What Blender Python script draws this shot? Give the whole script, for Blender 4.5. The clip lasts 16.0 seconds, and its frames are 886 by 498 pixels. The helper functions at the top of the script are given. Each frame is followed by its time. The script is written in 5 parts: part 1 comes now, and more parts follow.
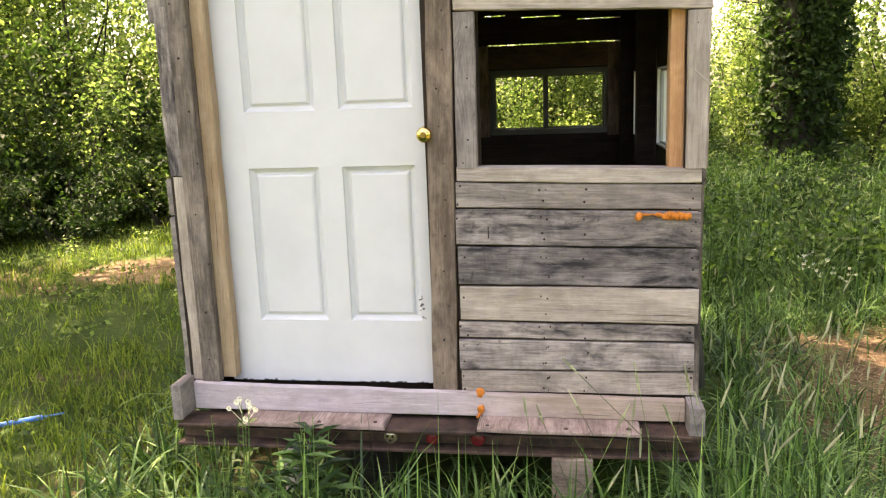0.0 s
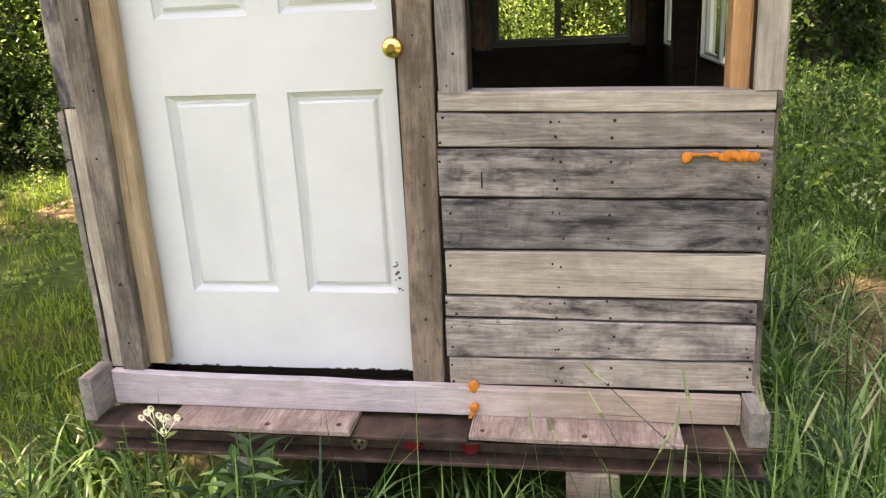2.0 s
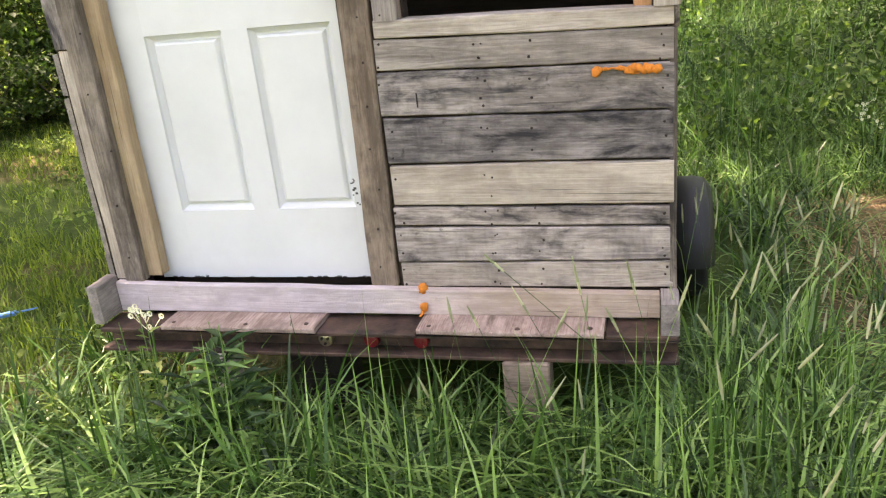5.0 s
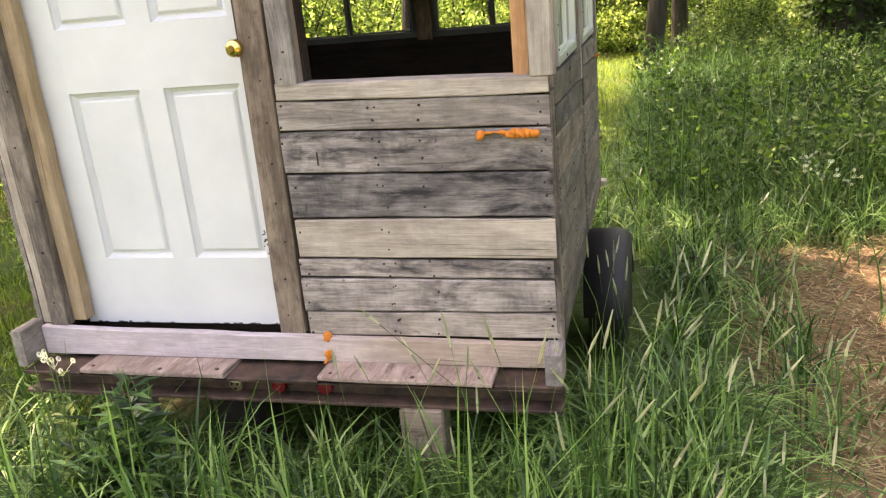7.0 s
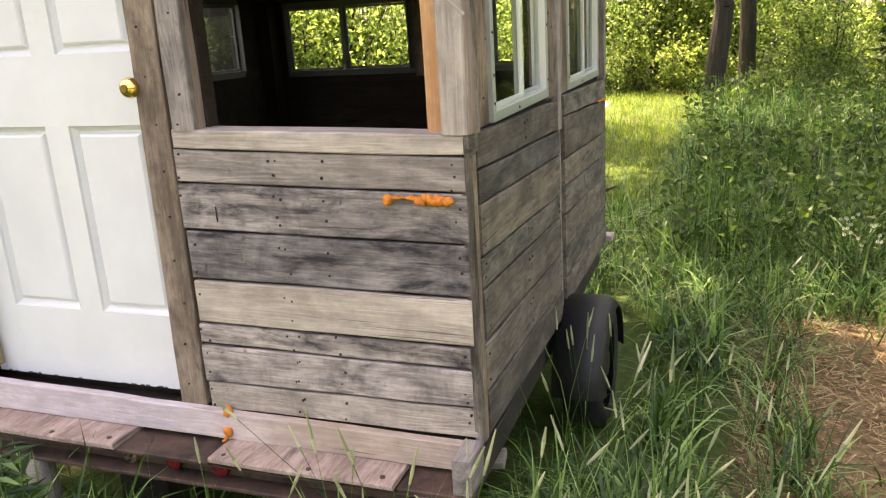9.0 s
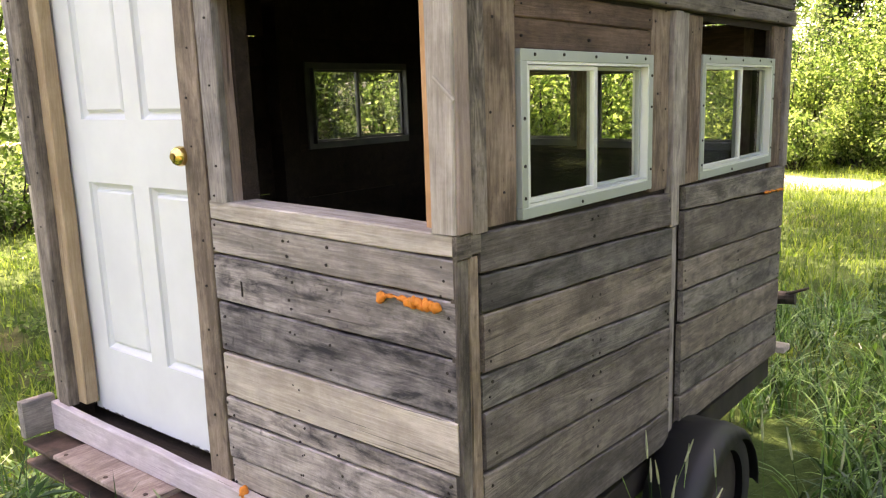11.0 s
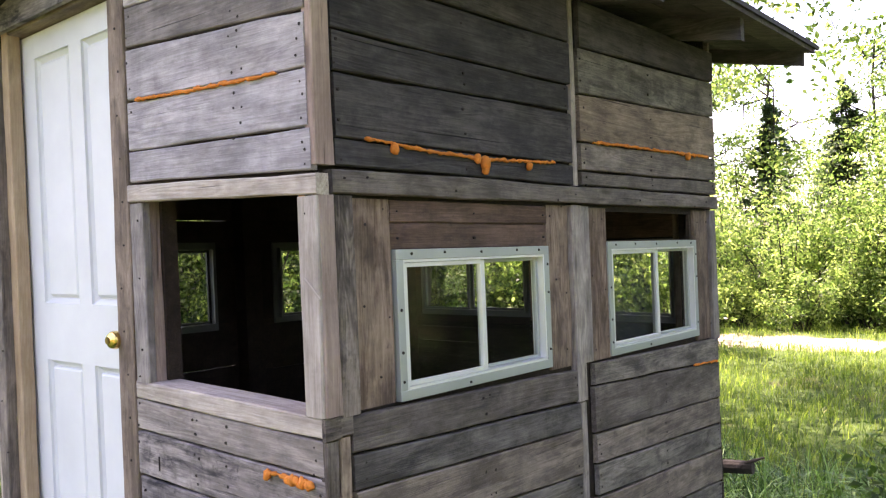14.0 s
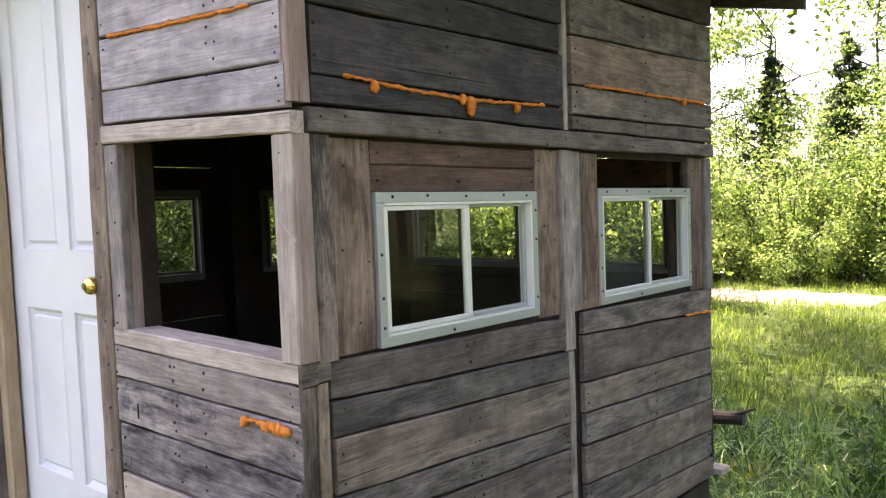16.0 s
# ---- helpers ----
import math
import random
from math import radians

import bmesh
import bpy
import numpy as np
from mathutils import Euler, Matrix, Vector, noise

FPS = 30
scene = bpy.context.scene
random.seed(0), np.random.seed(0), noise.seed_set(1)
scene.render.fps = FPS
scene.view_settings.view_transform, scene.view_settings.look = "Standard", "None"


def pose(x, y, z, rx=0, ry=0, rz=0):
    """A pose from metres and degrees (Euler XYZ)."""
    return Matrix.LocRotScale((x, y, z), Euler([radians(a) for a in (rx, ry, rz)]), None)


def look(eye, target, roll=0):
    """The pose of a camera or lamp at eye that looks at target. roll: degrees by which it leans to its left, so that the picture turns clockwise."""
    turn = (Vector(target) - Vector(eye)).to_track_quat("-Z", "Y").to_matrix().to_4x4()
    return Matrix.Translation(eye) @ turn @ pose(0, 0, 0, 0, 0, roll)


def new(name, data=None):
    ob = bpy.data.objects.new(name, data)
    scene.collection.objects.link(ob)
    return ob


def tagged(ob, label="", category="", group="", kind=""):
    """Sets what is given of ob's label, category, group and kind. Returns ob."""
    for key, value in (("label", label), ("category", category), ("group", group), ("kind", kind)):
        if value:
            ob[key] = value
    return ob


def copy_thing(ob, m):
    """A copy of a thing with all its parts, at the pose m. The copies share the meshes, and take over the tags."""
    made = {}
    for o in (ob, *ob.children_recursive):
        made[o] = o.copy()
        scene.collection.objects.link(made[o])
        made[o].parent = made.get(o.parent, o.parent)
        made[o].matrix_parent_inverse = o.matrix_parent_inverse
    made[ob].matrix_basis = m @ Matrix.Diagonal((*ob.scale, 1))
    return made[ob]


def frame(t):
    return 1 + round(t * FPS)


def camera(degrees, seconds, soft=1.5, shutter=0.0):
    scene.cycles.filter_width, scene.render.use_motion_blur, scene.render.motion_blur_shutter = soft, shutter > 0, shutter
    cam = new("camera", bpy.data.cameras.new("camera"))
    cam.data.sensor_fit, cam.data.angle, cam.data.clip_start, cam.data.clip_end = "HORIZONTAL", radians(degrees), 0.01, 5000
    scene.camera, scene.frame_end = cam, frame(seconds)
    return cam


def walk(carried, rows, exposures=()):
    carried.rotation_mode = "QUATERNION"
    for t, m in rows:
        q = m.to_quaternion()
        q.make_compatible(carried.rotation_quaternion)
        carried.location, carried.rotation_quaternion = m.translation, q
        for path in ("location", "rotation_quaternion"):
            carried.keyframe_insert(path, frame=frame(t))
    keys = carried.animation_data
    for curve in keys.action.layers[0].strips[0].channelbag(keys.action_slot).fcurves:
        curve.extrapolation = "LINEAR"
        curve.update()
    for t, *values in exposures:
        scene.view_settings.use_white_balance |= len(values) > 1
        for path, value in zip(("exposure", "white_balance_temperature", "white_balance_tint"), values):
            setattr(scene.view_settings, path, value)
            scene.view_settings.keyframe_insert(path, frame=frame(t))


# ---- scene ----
cam = camera(57.0, 16.0, soft=1.25)
PATH = [
    (0, (-0.48, -2.901, 1.612), (-0.764, -0.957, 1.239), -1.0),
    (0.5, (-0.547, -2.751, 1.584), (-0.684, -0.79, 1.213), -0.5),
    (1, (-0.525, -2.544, 1.586), (-0.64, -0.602, 1.124), -0.8),
    (1.5, (-0.455, -2.311, 1.59), (-0.736, -0.406, 1.051), -0.8),
    (2, (-0.503, -2.147, 1.568), (-0.808, -0.254, 0.999), -1.8),
    (2.5, (-0.573, -2.0, 1.554), (-0.746, -0.088, 0.995), -2.6),
    (3, (-0.566, -1.963, 1.549), (-0.74, -0.065, 0.94), -3.0),
    (3.5, (-0.423, -2.061, 1.561), (-0.682, -0.18, 0.933), -1.7),
    (4, (-0.299, -2.193, 1.524), (-0.668, -0.34, 0.867), -2.5),
    (4.2, (-0.267, -2.242, 1.52), (-0.655, -0.397, 0.853), -3.2),
    (6.3, (0.234, -2.39, 1.567), (-0.312, -0.596, 0.87), -5.2),
    (6.5, (0.259, -2.387, 1.568), (-0.264, -0.575, 0.903), -5.3),
    (7, (0.262, -2.377, 1.594), (-0.213, -0.53, 0.993), -4.1),
    (7.5, (0.297, -2.387, 1.606), (-0.185, -0.528, 1.048), -3.6),
    (8, (0.375, -2.272, 1.598), (-0.112, -0.411, 1.052), -3.6),
    (8.2, (0.405, -2.158, 1.6), (-0.08, -0.297, 1.05), -2.9),
    (10.3, (0.947, -1.621, 1.635), (-0.059, 0.042, 1.163), -1.4),
    (10.5, (0.974, -1.523, 1.625), (-0.076, 0.117, 1.168), -0.8),
    (11, (1.035, -1.362, 1.66), (-0.176, 0.18, 1.266), -0.5),
    (11.5, (1.126, -1.303, 1.672), (-0.16, 0.188, 1.322), -0.3),
    (12, (1.26, -1.256, 1.696), (-0.06, 0.218, 1.401), 0.7),
    (12.5, (1.369, -1.26, 1.732), (0.032, 0.211, 1.51), 1.2),
    (13, (1.419, -1.268, 1.748), (0.061, 0.194, 1.611), 0.9),
    (13.5, (1.449, -1.292, 1.754), (0.117, 0.198, 1.698), 0.1),
    (14, (1.456, -1.29, 1.754), (0.168, 0.24, 1.741), -0.9),
    (14.5, (1.468, -1.265, 1.744), (0.202, 0.282, 1.713), -1.3),
    (15, (1.479, -1.239, 1.734), (0.229, 0.32, 1.67), -1.3),
    (15.5, (1.474, -1.222, 1.733), (0.215, 0.33, 1.647), -0.8),
    (16, (1.447, -1.212, 1.722), (0.162, 0.316, 1.599), -0.7),
]
EXPOSURES = [(0.0, 2.73, 8800, 31), (2.0, 2.77, 8850, 31), (3.5, 2.83, 8650, 31), (4.2, 2.88, 8550, 29), (8.0, 2.83, 8950, 33), (10.5, 2.83, 8570, 34), (12.0, 2.83, 7770, 37), (13.5, 2.78, 7270, 40), (14.5, 2.78, 7170, 40), (15.0, 2.51, 7270, 40), (16.0, 2.7, 7370, 40)]
walk(cam, [(t, look(eye, target, roll)) for t, eye, target, roll in PATH], EXPOSURES)


# ---- world, sun and exposure ----
SUN_DIR = Vector((-0.42, 0.16, 1.10)).normalized()
world = bpy.data.worlds.new("sky")
scene.world = world
world.use_nodes = True
wn = world.node_tree.nodes
wl = world.node_tree.links
sky = wn.new("ShaderNodeTexSky")
sky.sky_type = "NISHITA"
sky.sun_disc = False
sky.sun_elevation = math.asin(SUN_DIR.z)
sky.sun_rotation = math.atan2(SUN_DIR.x, SUN_DIR.y)
sky.air_density, sky.dust_density, sky.ozone_density = 1.0, 2.5, 1.0
wl.new(sky.outputs[0], wn["Background"].inputs[0])
wn["Background"].inputs[1].default_value = 0.15
sun = new("sun", bpy.data.lights.new("sun", "SUN"))
sun.data.energy, sun.data.angle, sun.data.color = 4.8, radians(0.55), (1.0, 0.94, 0.84)
sun.matrix_world = look(SUN_DIR * 40, (0, 0, 0))


# ---- materials ----
def material(name):
    m = bpy.data.materials.new(name)
    m.use_nodes = True
    nt = m.node_tree
    b = nt.nodes["Principled BSDF"]
    return m, nt, b


def node(nt, kind, **values):
    n = nt.nodes.new(kind)
    for k, v in values.items():
        n.inputs[k.replace("_", " ")].default_value = v
    return n


def ramp(nt, source, stops):
    n = nt.nodes.new("ShaderNodeValToRGB")
    e = n.color_ramp.elements
    while len(e) < len(stops):
        e.new(0.5)
    for el, (p, c) in zip(e, stops):
        el.position = p
        el.color = (*c, 1) if len(c) == 3 else c
    nt.links.new(source, n.inputs[0])
    return n.outputs[0]


def mix(nt, fac, a, b, how="MIX"):
    n = nt.nodes.new("ShaderNodeMix")
    n.data_type, n.blend_type = "RGBA", how
    for i, v in ((0, fac), (6, a), (7, b)):
        if hasattr(v, "is_linked"):
            nt.links.new(v, n.inputs[i])
        else:
            n.inputs[i].default_value = v if i == 0 else (*v, 1)
    return n.outputs[2]


def maths(nt, op, a, b=0.0, clamp=False):
    n = nt.nodes.new("ShaderNodeMath")
    n.operation, n.use_clamp = op, clamp
    for i, v in ((0, a), (1, b)):
        if hasattr(v, "is_linked"):
            nt.links.new(v, n.inputs[i])
        else:
            n.inputs[i].default_value = v
    return n.outputs[0]


def local(nt, scale, shift=True):
    """Object coordinates, moved by the object's random number, then scaled."""
    tc = nt.nodes.new("ShaderNodeTexCoord")
    out = tc.outputs["Object"]
    if shift:
        info = nt.nodes.new("ShaderNodeObjectInfo")
        add = nt.nodes.new("ShaderNodeVectorMath")
        add.operation = "MULTIPLY_ADD"
        comb = nt.nodes.new("ShaderNodeCombineXYZ")
        for i, k in enumerate((17.0, 9.0, 13.0)):
            nt.links.new(maths(nt, "MULTIPLY", info.outputs["Random"], k), comb.inputs[i])
        add.inputs[1].default_value = (1, 1, 1)
        nt.links.new(out, add.inputs[0])
        nt.links.new(comb.outputs[0], add.inputs[2])
        out = add.outputs[0]
    mp = nt.nodes.new("ShaderNodeMapping")
    mp.inputs["Scale"].default_value = scale
    nt.links.new(out, mp.inputs[0])
    return mp.outputs[0]


def noise_at(nt, vec, scale, detail=4.0, rough=0.55, warp=0.0):
    n = node(nt, "ShaderNodeTexNoise", Scale=scale, Detail=detail, Roughness=rough, Distortion=warp)
    nt.links.new(vec, n.inputs["Vector"])
    return n.outputs[0]


def bump(nt, b, height, strength, distance=0.004):
    n = node(nt, "ShaderNodeBump", Strength=strength, Distance=distance)
    nt.links.new(height, n.inputs["Height"])
    nt.links.new(n.outputs[0], b.inputs["Normal"])


def wood(name, pale, deep, stain=(0.06, 0.06, 0.065), stains=0.5, grain=1.0, rough=0.85, vary=0.35, across=False):
    """Weathered board: fine grain along local x, ring lines, knots, saw marks, soft dark weathering."""
    m, nt, b = material(name)

    def lie(a, c):
        return local(nt, (c, a, c) if across else (a, c, c))
    fine = noise_at(nt, lie(1.8, 70), 3.0, 6, 0.68)
    streak = noise_at(nt, lie(0.8, 26), 2.2, 4, 0.6, 0.3)
    flow = noise_at(nt, lie(0.55, 6.5), 2.0, 2, 0.45, 0.7)
    rings = maths(nt, "FRACT", maths(nt, "MULTIPLY", flow, 17.0))
    rings = maths(nt, "MULTIPLY", maths(nt, "ABSOLUTE", maths(nt, "SUBTRACT", rings, 0.5)), 2.0)
    ringed = ramp(nt, noise_at(nt, lie(1.1, 3), 1.4, 2), [(0.42, (0.25, 0.25, 0.25)), (0.62, (1, 1, 1))])
    rings = maths(nt, "MULTIPLY", rings, ringed)
    broad = noise_at(nt, lie(1.5, 5), 1.6, 4, 0.6, 0.5)
    mottle = noise_at(nt, lie(8, 16), 1.2, 7, 0.7, 0.3)
    saw = noise_at(nt, lie(120, 6), 1.0, 2, 0.5)
    tone = maths(nt, "ADD", maths(nt, "MULTIPLY", fine, 0.52), maths(nt, "MULTIPLY", streak, 0.30))
    tone = maths(nt, "ADD", tone, maths(nt, "MULTIPLY", rings, 0.13))
    tone = maths(nt, "ADD", tone, maths(nt, "MULTIPLY", maths(nt, "SUBTRACT", broad, 0.5), 0.55))
    tone = maths(nt, "ADD", tone, maths(nt, "MULTIPLY", maths(nt, "SUBTRACT", saw, 0.5), 0.045))
    tone = maths(nt, "ADD", tone, maths(nt, "MULTIPLY", maths(nt, "SUBTRACT", mottle, 0.5), 0.50))
    base = ramp(nt, tone, [(0.32, deep), (0.60, pale)])
    # knots
    kn = node(nt, "ShaderNodeTexVoronoi", Scale=1.0, Randomness=1.0)
    nt.links.new(lie(2.2, 9), kn.inputs["Vector"])
    knot = ramp(nt, kn.outputs["Distance"], [(0.05, (1, 1, 1)), (0.13, (0, 0, 0))])
    base = mix(nt, maths(nt, "MULTIPLY", knot, 0.7), base, tuple(c * 0.35 for c in deep))
    # soft dark weathering drawn out along the grain, stains across it, small black spots
    blot = noise_at(nt, lie(3.6, 11), 1.3, 9, 0.68, 0.5)
    blot = maths(nt, "ADD", blot, maths(nt, "MULTIPLY", maths(nt, "SUBTRACT", streak, 0.5), 0.35))
    mask = ramp(nt, blot, [(0.44, (0, 0, 0)), (0.64, (1, 1, 1))])
    base = mix(nt, maths(nt, "MULTIPLY", mask, stains), base, stain)
    run = ramp(nt, noise_at(nt, lie(8, 2.2), 1.2, 5, 0.65, 0.4), [(0.52, (0, 0, 0)), (0.72, (1, 1, 1))])
    base = mix(nt, maths(nt, "MULTIPLY", run, stains * 0.55), base, stain)
    spot = ramp(nt, noise_at(nt, lie(26, 30), 1.1, 4, 0.6, 0.5), [(0.63, (0, 0, 0)), (0.74, (1, 1, 1))])
    base = mix(nt, maths(nt, "MULTIPLY", spot, stains * 0.75), base, stain)
    scuff = ramp(nt, noise_at(nt, lie(5, 30), 1.7, 6, 0.7), [(0.56, (0, 0, 0)), (0.76, (1, 1, 1))])
    base = mix(nt, maths(nt, "MULTIPLY", scuff, 0.4), base, tuple(min(1, c * 1.3) for c in pale))
    info = nt.nodes.new("ShaderNodeObjectInfo")
    tint = ramp(nt, info.outputs["Random"], [(0.0, (1 - vary, 1 - vary, 1 - vary * 0.95)), (0.5, (1, 0.98, 0.96)), (1.0, (1.12, 1.07, 1.02))])
    base = mix(nt, 1.0, base, tint, "MULTIPLY")
    # drying cracks, long and thin
    crack = ramp(nt, noise_at(nt, lie(0.9, 75), 1.5, 3, 0.5), [(0.27, (1, 1, 1)), (0.33, (0, 0, 0))])
    base = mix(nt, maths(nt, "MULTIPLY", crack, 0.8), base, tuple(c * 0.25 for c in deep))
    nt.links.new(base, b.inputs["Base Color"])
    b.inputs["Roughness"].default_value = rough
    b.inputs["Specular IOR Level"].default_value = 0.25
    h = maths(nt, "SUBTRACT", maths(nt, "ADD", fine, maths(nt, "MULTIPLY", rings, 0.4)), crack)
    bump(nt, b, h, 0.6 * grain, 0.003)
    return m


W_GREY = wood("weathered_grey_wood", (0.47, 0.42, 0.375), (0.235, 0.205, 0.18), stains=0.5)
W_DARK = wood("dark_grey_wood", (0.48, 0.43, 0.40), (0.205, 0.182, 0.17), stain=(0.034, 0.033, 0.037), stains=0.95)
W_SILVER = wood("lilac_silver_wood", (0.56, 0.52, 0.52), (0.30, 0.275, 0.275), stain=(0.08, 0.078, 0.085), stains=0.4, vary=0.15)
W_PINK = wood("pinkish_planed_lumber", (0.40, 0.31, 0.265), (0.25, 0.185, 0.155), stain=(0.12, 0.09, 0.075), stains=0.25, vary=0.1)
# two flank woods toned down, so the shade on that side is painted in
W_FLANK_SHADED = wood("grey_green_flank_wood_shade_darkened", (0.255, 0.235, 0.21), (0.10, 0.092, 0.082), stain=(0.035, 0.034, 0.032), stains=0.8)
W_SIDE = wood("brown_grey_wood_with_flank_shade", (0.275, 0.237, 0.203), (0.11, 0.094, 0.08), stain=(0.05, 0.045, 0.042), stains=0.65)
W_PALE = wood("pale_silver_wood", (0.52, 0.47, 0.41), (0.30, 0.26, 0.22), stains=0.2, vary=0.15)
W_TAN = wood("tan_lumber", (0.32, 0.255, 0.20), (0.16, 0.12, 0.092), stain=(0.075, 0.058, 0.045), stains=0.75, vary=0.15)
W_FRESH = wood("fresh_stud_wood", (0.47, 0.365, 0.245), (0.33, 0.235, 0.145), stain=(0.28, 0.18, 0.10), stains=0.2, vary=0.05)
W_ORANGE = wood("orange_pine_stud", (0.60, 0.355, 0.19), (0.44, 0.235, 0.115), stain=(0.3, 0.15, 0.07), stains=0.2, vary=0.02)
W_BROWN = wood("brown_boards", (0.31, 0.235, 0.18), (0.11, 0.072, 0.052), stain=(0.045, 0.033, 0.028), stains=0.7, vary=0.2)
W_BARKY = wood("rough_dark_corner_lumber", (0.27, 0.235, 0.205), (0.085, 0.07, 0.06), stain=(0.03, 0.027, 0.025), stains=0.95, grain=1.8, vary=0.1)
W_UMBER = wood("dark_red_brown_boards", (0.17, 0.112, 0.086), (0.075, 0.048, 0.036), stain=(0.03, 0.022, 0.02), stains=0.6, vary=0.15)
# black-grey wood, darkened further in colour for the shade under the eaves
W_BLACK_SHADED = wood("black_grey_boards_with_eaves_shade", (0.105, 0.096, 0.094), (0.034, 0.031, 0.031), stain=(0.024, 0.024, 0.026), stains=0.7, vary=0.25)
W_LILAC = wood("lilac_washed_lumber", (0.68, 0.61, 0.635), (0.48, 0.42, 0.435), stain=(0.26, 0.21, 0.19), stains=0.3, vary=0.05)
nt = W_LILAC.node_tree
b = nt.nodes["Principled BSDF"]
worn = b.inputs["Base Color"].links[0].from_socket
tc = nt.nodes.new("ShaderNodeTexCoord")
sx = nt.nodes.new("ShaderNodeSeparateXYZ")
nt.links.new(tc.outputs["Object"], sx.inputs[0])
bare = ramp(nt, maths(nt, "ADD", maths(nt, "MULTIPLY", sx.outputs[0], 0.5), maths(nt, "MULTIPLY", noise_at(nt, local(nt, (3, 14, 14)), 1.5), 0.25)), [(0.56, (1, 1, 1)), (0.86, (0.80, 0.72, 0.56))])
nt.links.new(mix(nt, 1.0, worn, bare, "MULTIPLY"), b.inputs["Base Color"])
W_PLY = wood("worn_plywood", (0.50, 0.40, 0.35), (0.24, 0.175, 0.15), stain=(0.12, 0.085, 0.075), stains=0.55, grain=1.5, vary=0.15, across=True)
# inner wood taken near black, the interior's shade put into its colour
W_INNER_SHADE = wood("inner_boards_darkened_as_shade", (0.055, 0.040, 0.030), (0.026, 0.019, 0.015), stain=(0.012, 0.010, 0.009), stains=0.5)


def plain(name, color, rough=0.6, metal=0.0, spread=0.15, scale=9.0, bumps=0.15, spec=0.5):
    m, nt, b = material(name)
    n = noise_at(nt, local(nt, (1, 1, 1)), scale, 5, 0.6)
    lo, hi = tuple(c * (1 - spread) for c in color), tuple(min(1, c * (1 + spread)) for c in color)
    nt.links.new(ramp(nt, n, [(0.3, lo), (0.7, hi)]), b.inputs["Base Color"])
    b.inputs["Roughness"].default_value = rough
    b.inputs["Metallic"].default_value = metal
    b.inputs["Specular IOR Level"].default_value = spec
    if bumps:
        bump(nt, b, noise_at(nt, local(nt, (1, 1, 1)), scale * 6, 3), bumps, 0.002)
    return m


DOOR_WHITE = plain("white_door_paint", (0.64, 0.66, 0.655), 0.45, 0, 0.05, 5.0, 0.05, 0.4)
DOOR_CHIP = plain("chipped_paint", (0.07, 0.065, 0.06), 0.8)
BRASS = plain("polished_brass", (0.78, 0.55, 0.20), 0.16, 1.0, 0.08, 12, 0.02)
BRASS_DARK = plain("keyhole_brass", (0.25, 0.17, 0.06), 0.35, 1.0)
ALU = plain("pale_green_aluminium", (0.37, 0.41, 0.385), 0.40, 0.35, 0.08, 7, 0.05)
ALU_BRIGHT = plain("bright_aluminium_edge", (0.72, 0.745, 0.73), 0.3, 0.35, 0.05, 7, 0.03)
# darker copy of the frame metal, for frames in the interior's shade
ALU_SHADED = plain("aluminium_darkened_as_shade", (0.13, 0.14, 0.135), 0.55, 0.2, 0.15, 7, 0.05)
RUST = plain("rust_brown_painted_steel", (0.060, 0.034, 0.024), 0.7, 0.1, 0.85, 14, 0.7)
STEEL_DARK = plain("dark_undercarriage_steel", (0.035, 0.028, 0.025), 0.7, 0.2, 0.4, 8, 0.4)
RUBBER = plain("black_rubber", (0.012, 0.012, 0.012), 0.75, 0, 0.3, 20, 0.3)
FENDER = plain("black_plastic", (0.007, 0.0072, 0.0075), 0.55, 0, 0.25, 14, 0.1)
FOAM = plain("orange_expanding_foam", (0.62, 0.195, 0.030), 0.75, 0, 0.2, 60, 0.5, 0.3)
NAIL = plain("rusty_nail_heads", (0.022, 0.016, 0.013), 0.8, 0.2, 0.3, 60)
RED_LENS = plain("dark_red_lens", (0.16, 0.012, 0.014), 0.25, 0, 0.3, 60, 0.4)
CHROME = plain("tarnished_chrome", (0.55, 0.50, 0.36), 0.3, 1.0, 0.3, 50)
SHINGLE = plain("dark_roofing", (0.045, 0.042, 0.042), 0.9, 0, 0.3, 30, 0.5)
ROOF_UNDER = wood("grey_roof_boards", (0.17, 0.16, 0.16), (0.075, 0.07, 0.07), stain=(0.03, 0.03, 0.032), stains=0.6)
BLUE = plain("blue_plastic", (0.05, 0.22, 0.62), 0.4)

m, nt, b = material("window_glass")
GLASS = m
nt.nodes.remove(b)
tr = node(nt, "ShaderNodeBsdfTransparent", Color=(0.90, 0.93, 0.91, 1))
gl = node(nt, "ShaderNodeBsdfGlossy", Color=(1, 1, 1, 1), Roughness=0.015)
fr = node(nt, "ShaderNodeFresnel", IOR=1.52)
sh = nt.nodes.new("ShaderNodeMixShader")
nt.links.new(maths(nt, "MULTIPLY", fr.outputs[0], 0.42, True), sh.inputs[0])
nt.links.new(tr.outputs[0], sh.inputs[1])
nt.links.new(gl.outputs[0], sh.inputs[2])
nt.links.new(sh.outputs[0], nt.nodes["Material Output"].inputs[0])


m, nt, b = material("insect_screen")
SCREEN = m
tr = nt.nodes.new("ShaderNodeBsdfTransparent")
df = node(nt, "ShaderNodeBsdfDiffuse", Color=(0.06, 0.065, 0.062, 1))
sh = node(nt, "ShaderNodeMixShader", Fac=0.42)
nt.nodes.remove(b)
nt.links.new(tr.outputs[0], sh.inputs[1])
nt.links.new(df.outputs[0], sh.inputs[2])
nt.links.new(sh.outputs[0], nt.nodes["Material Output"].inputs[0])


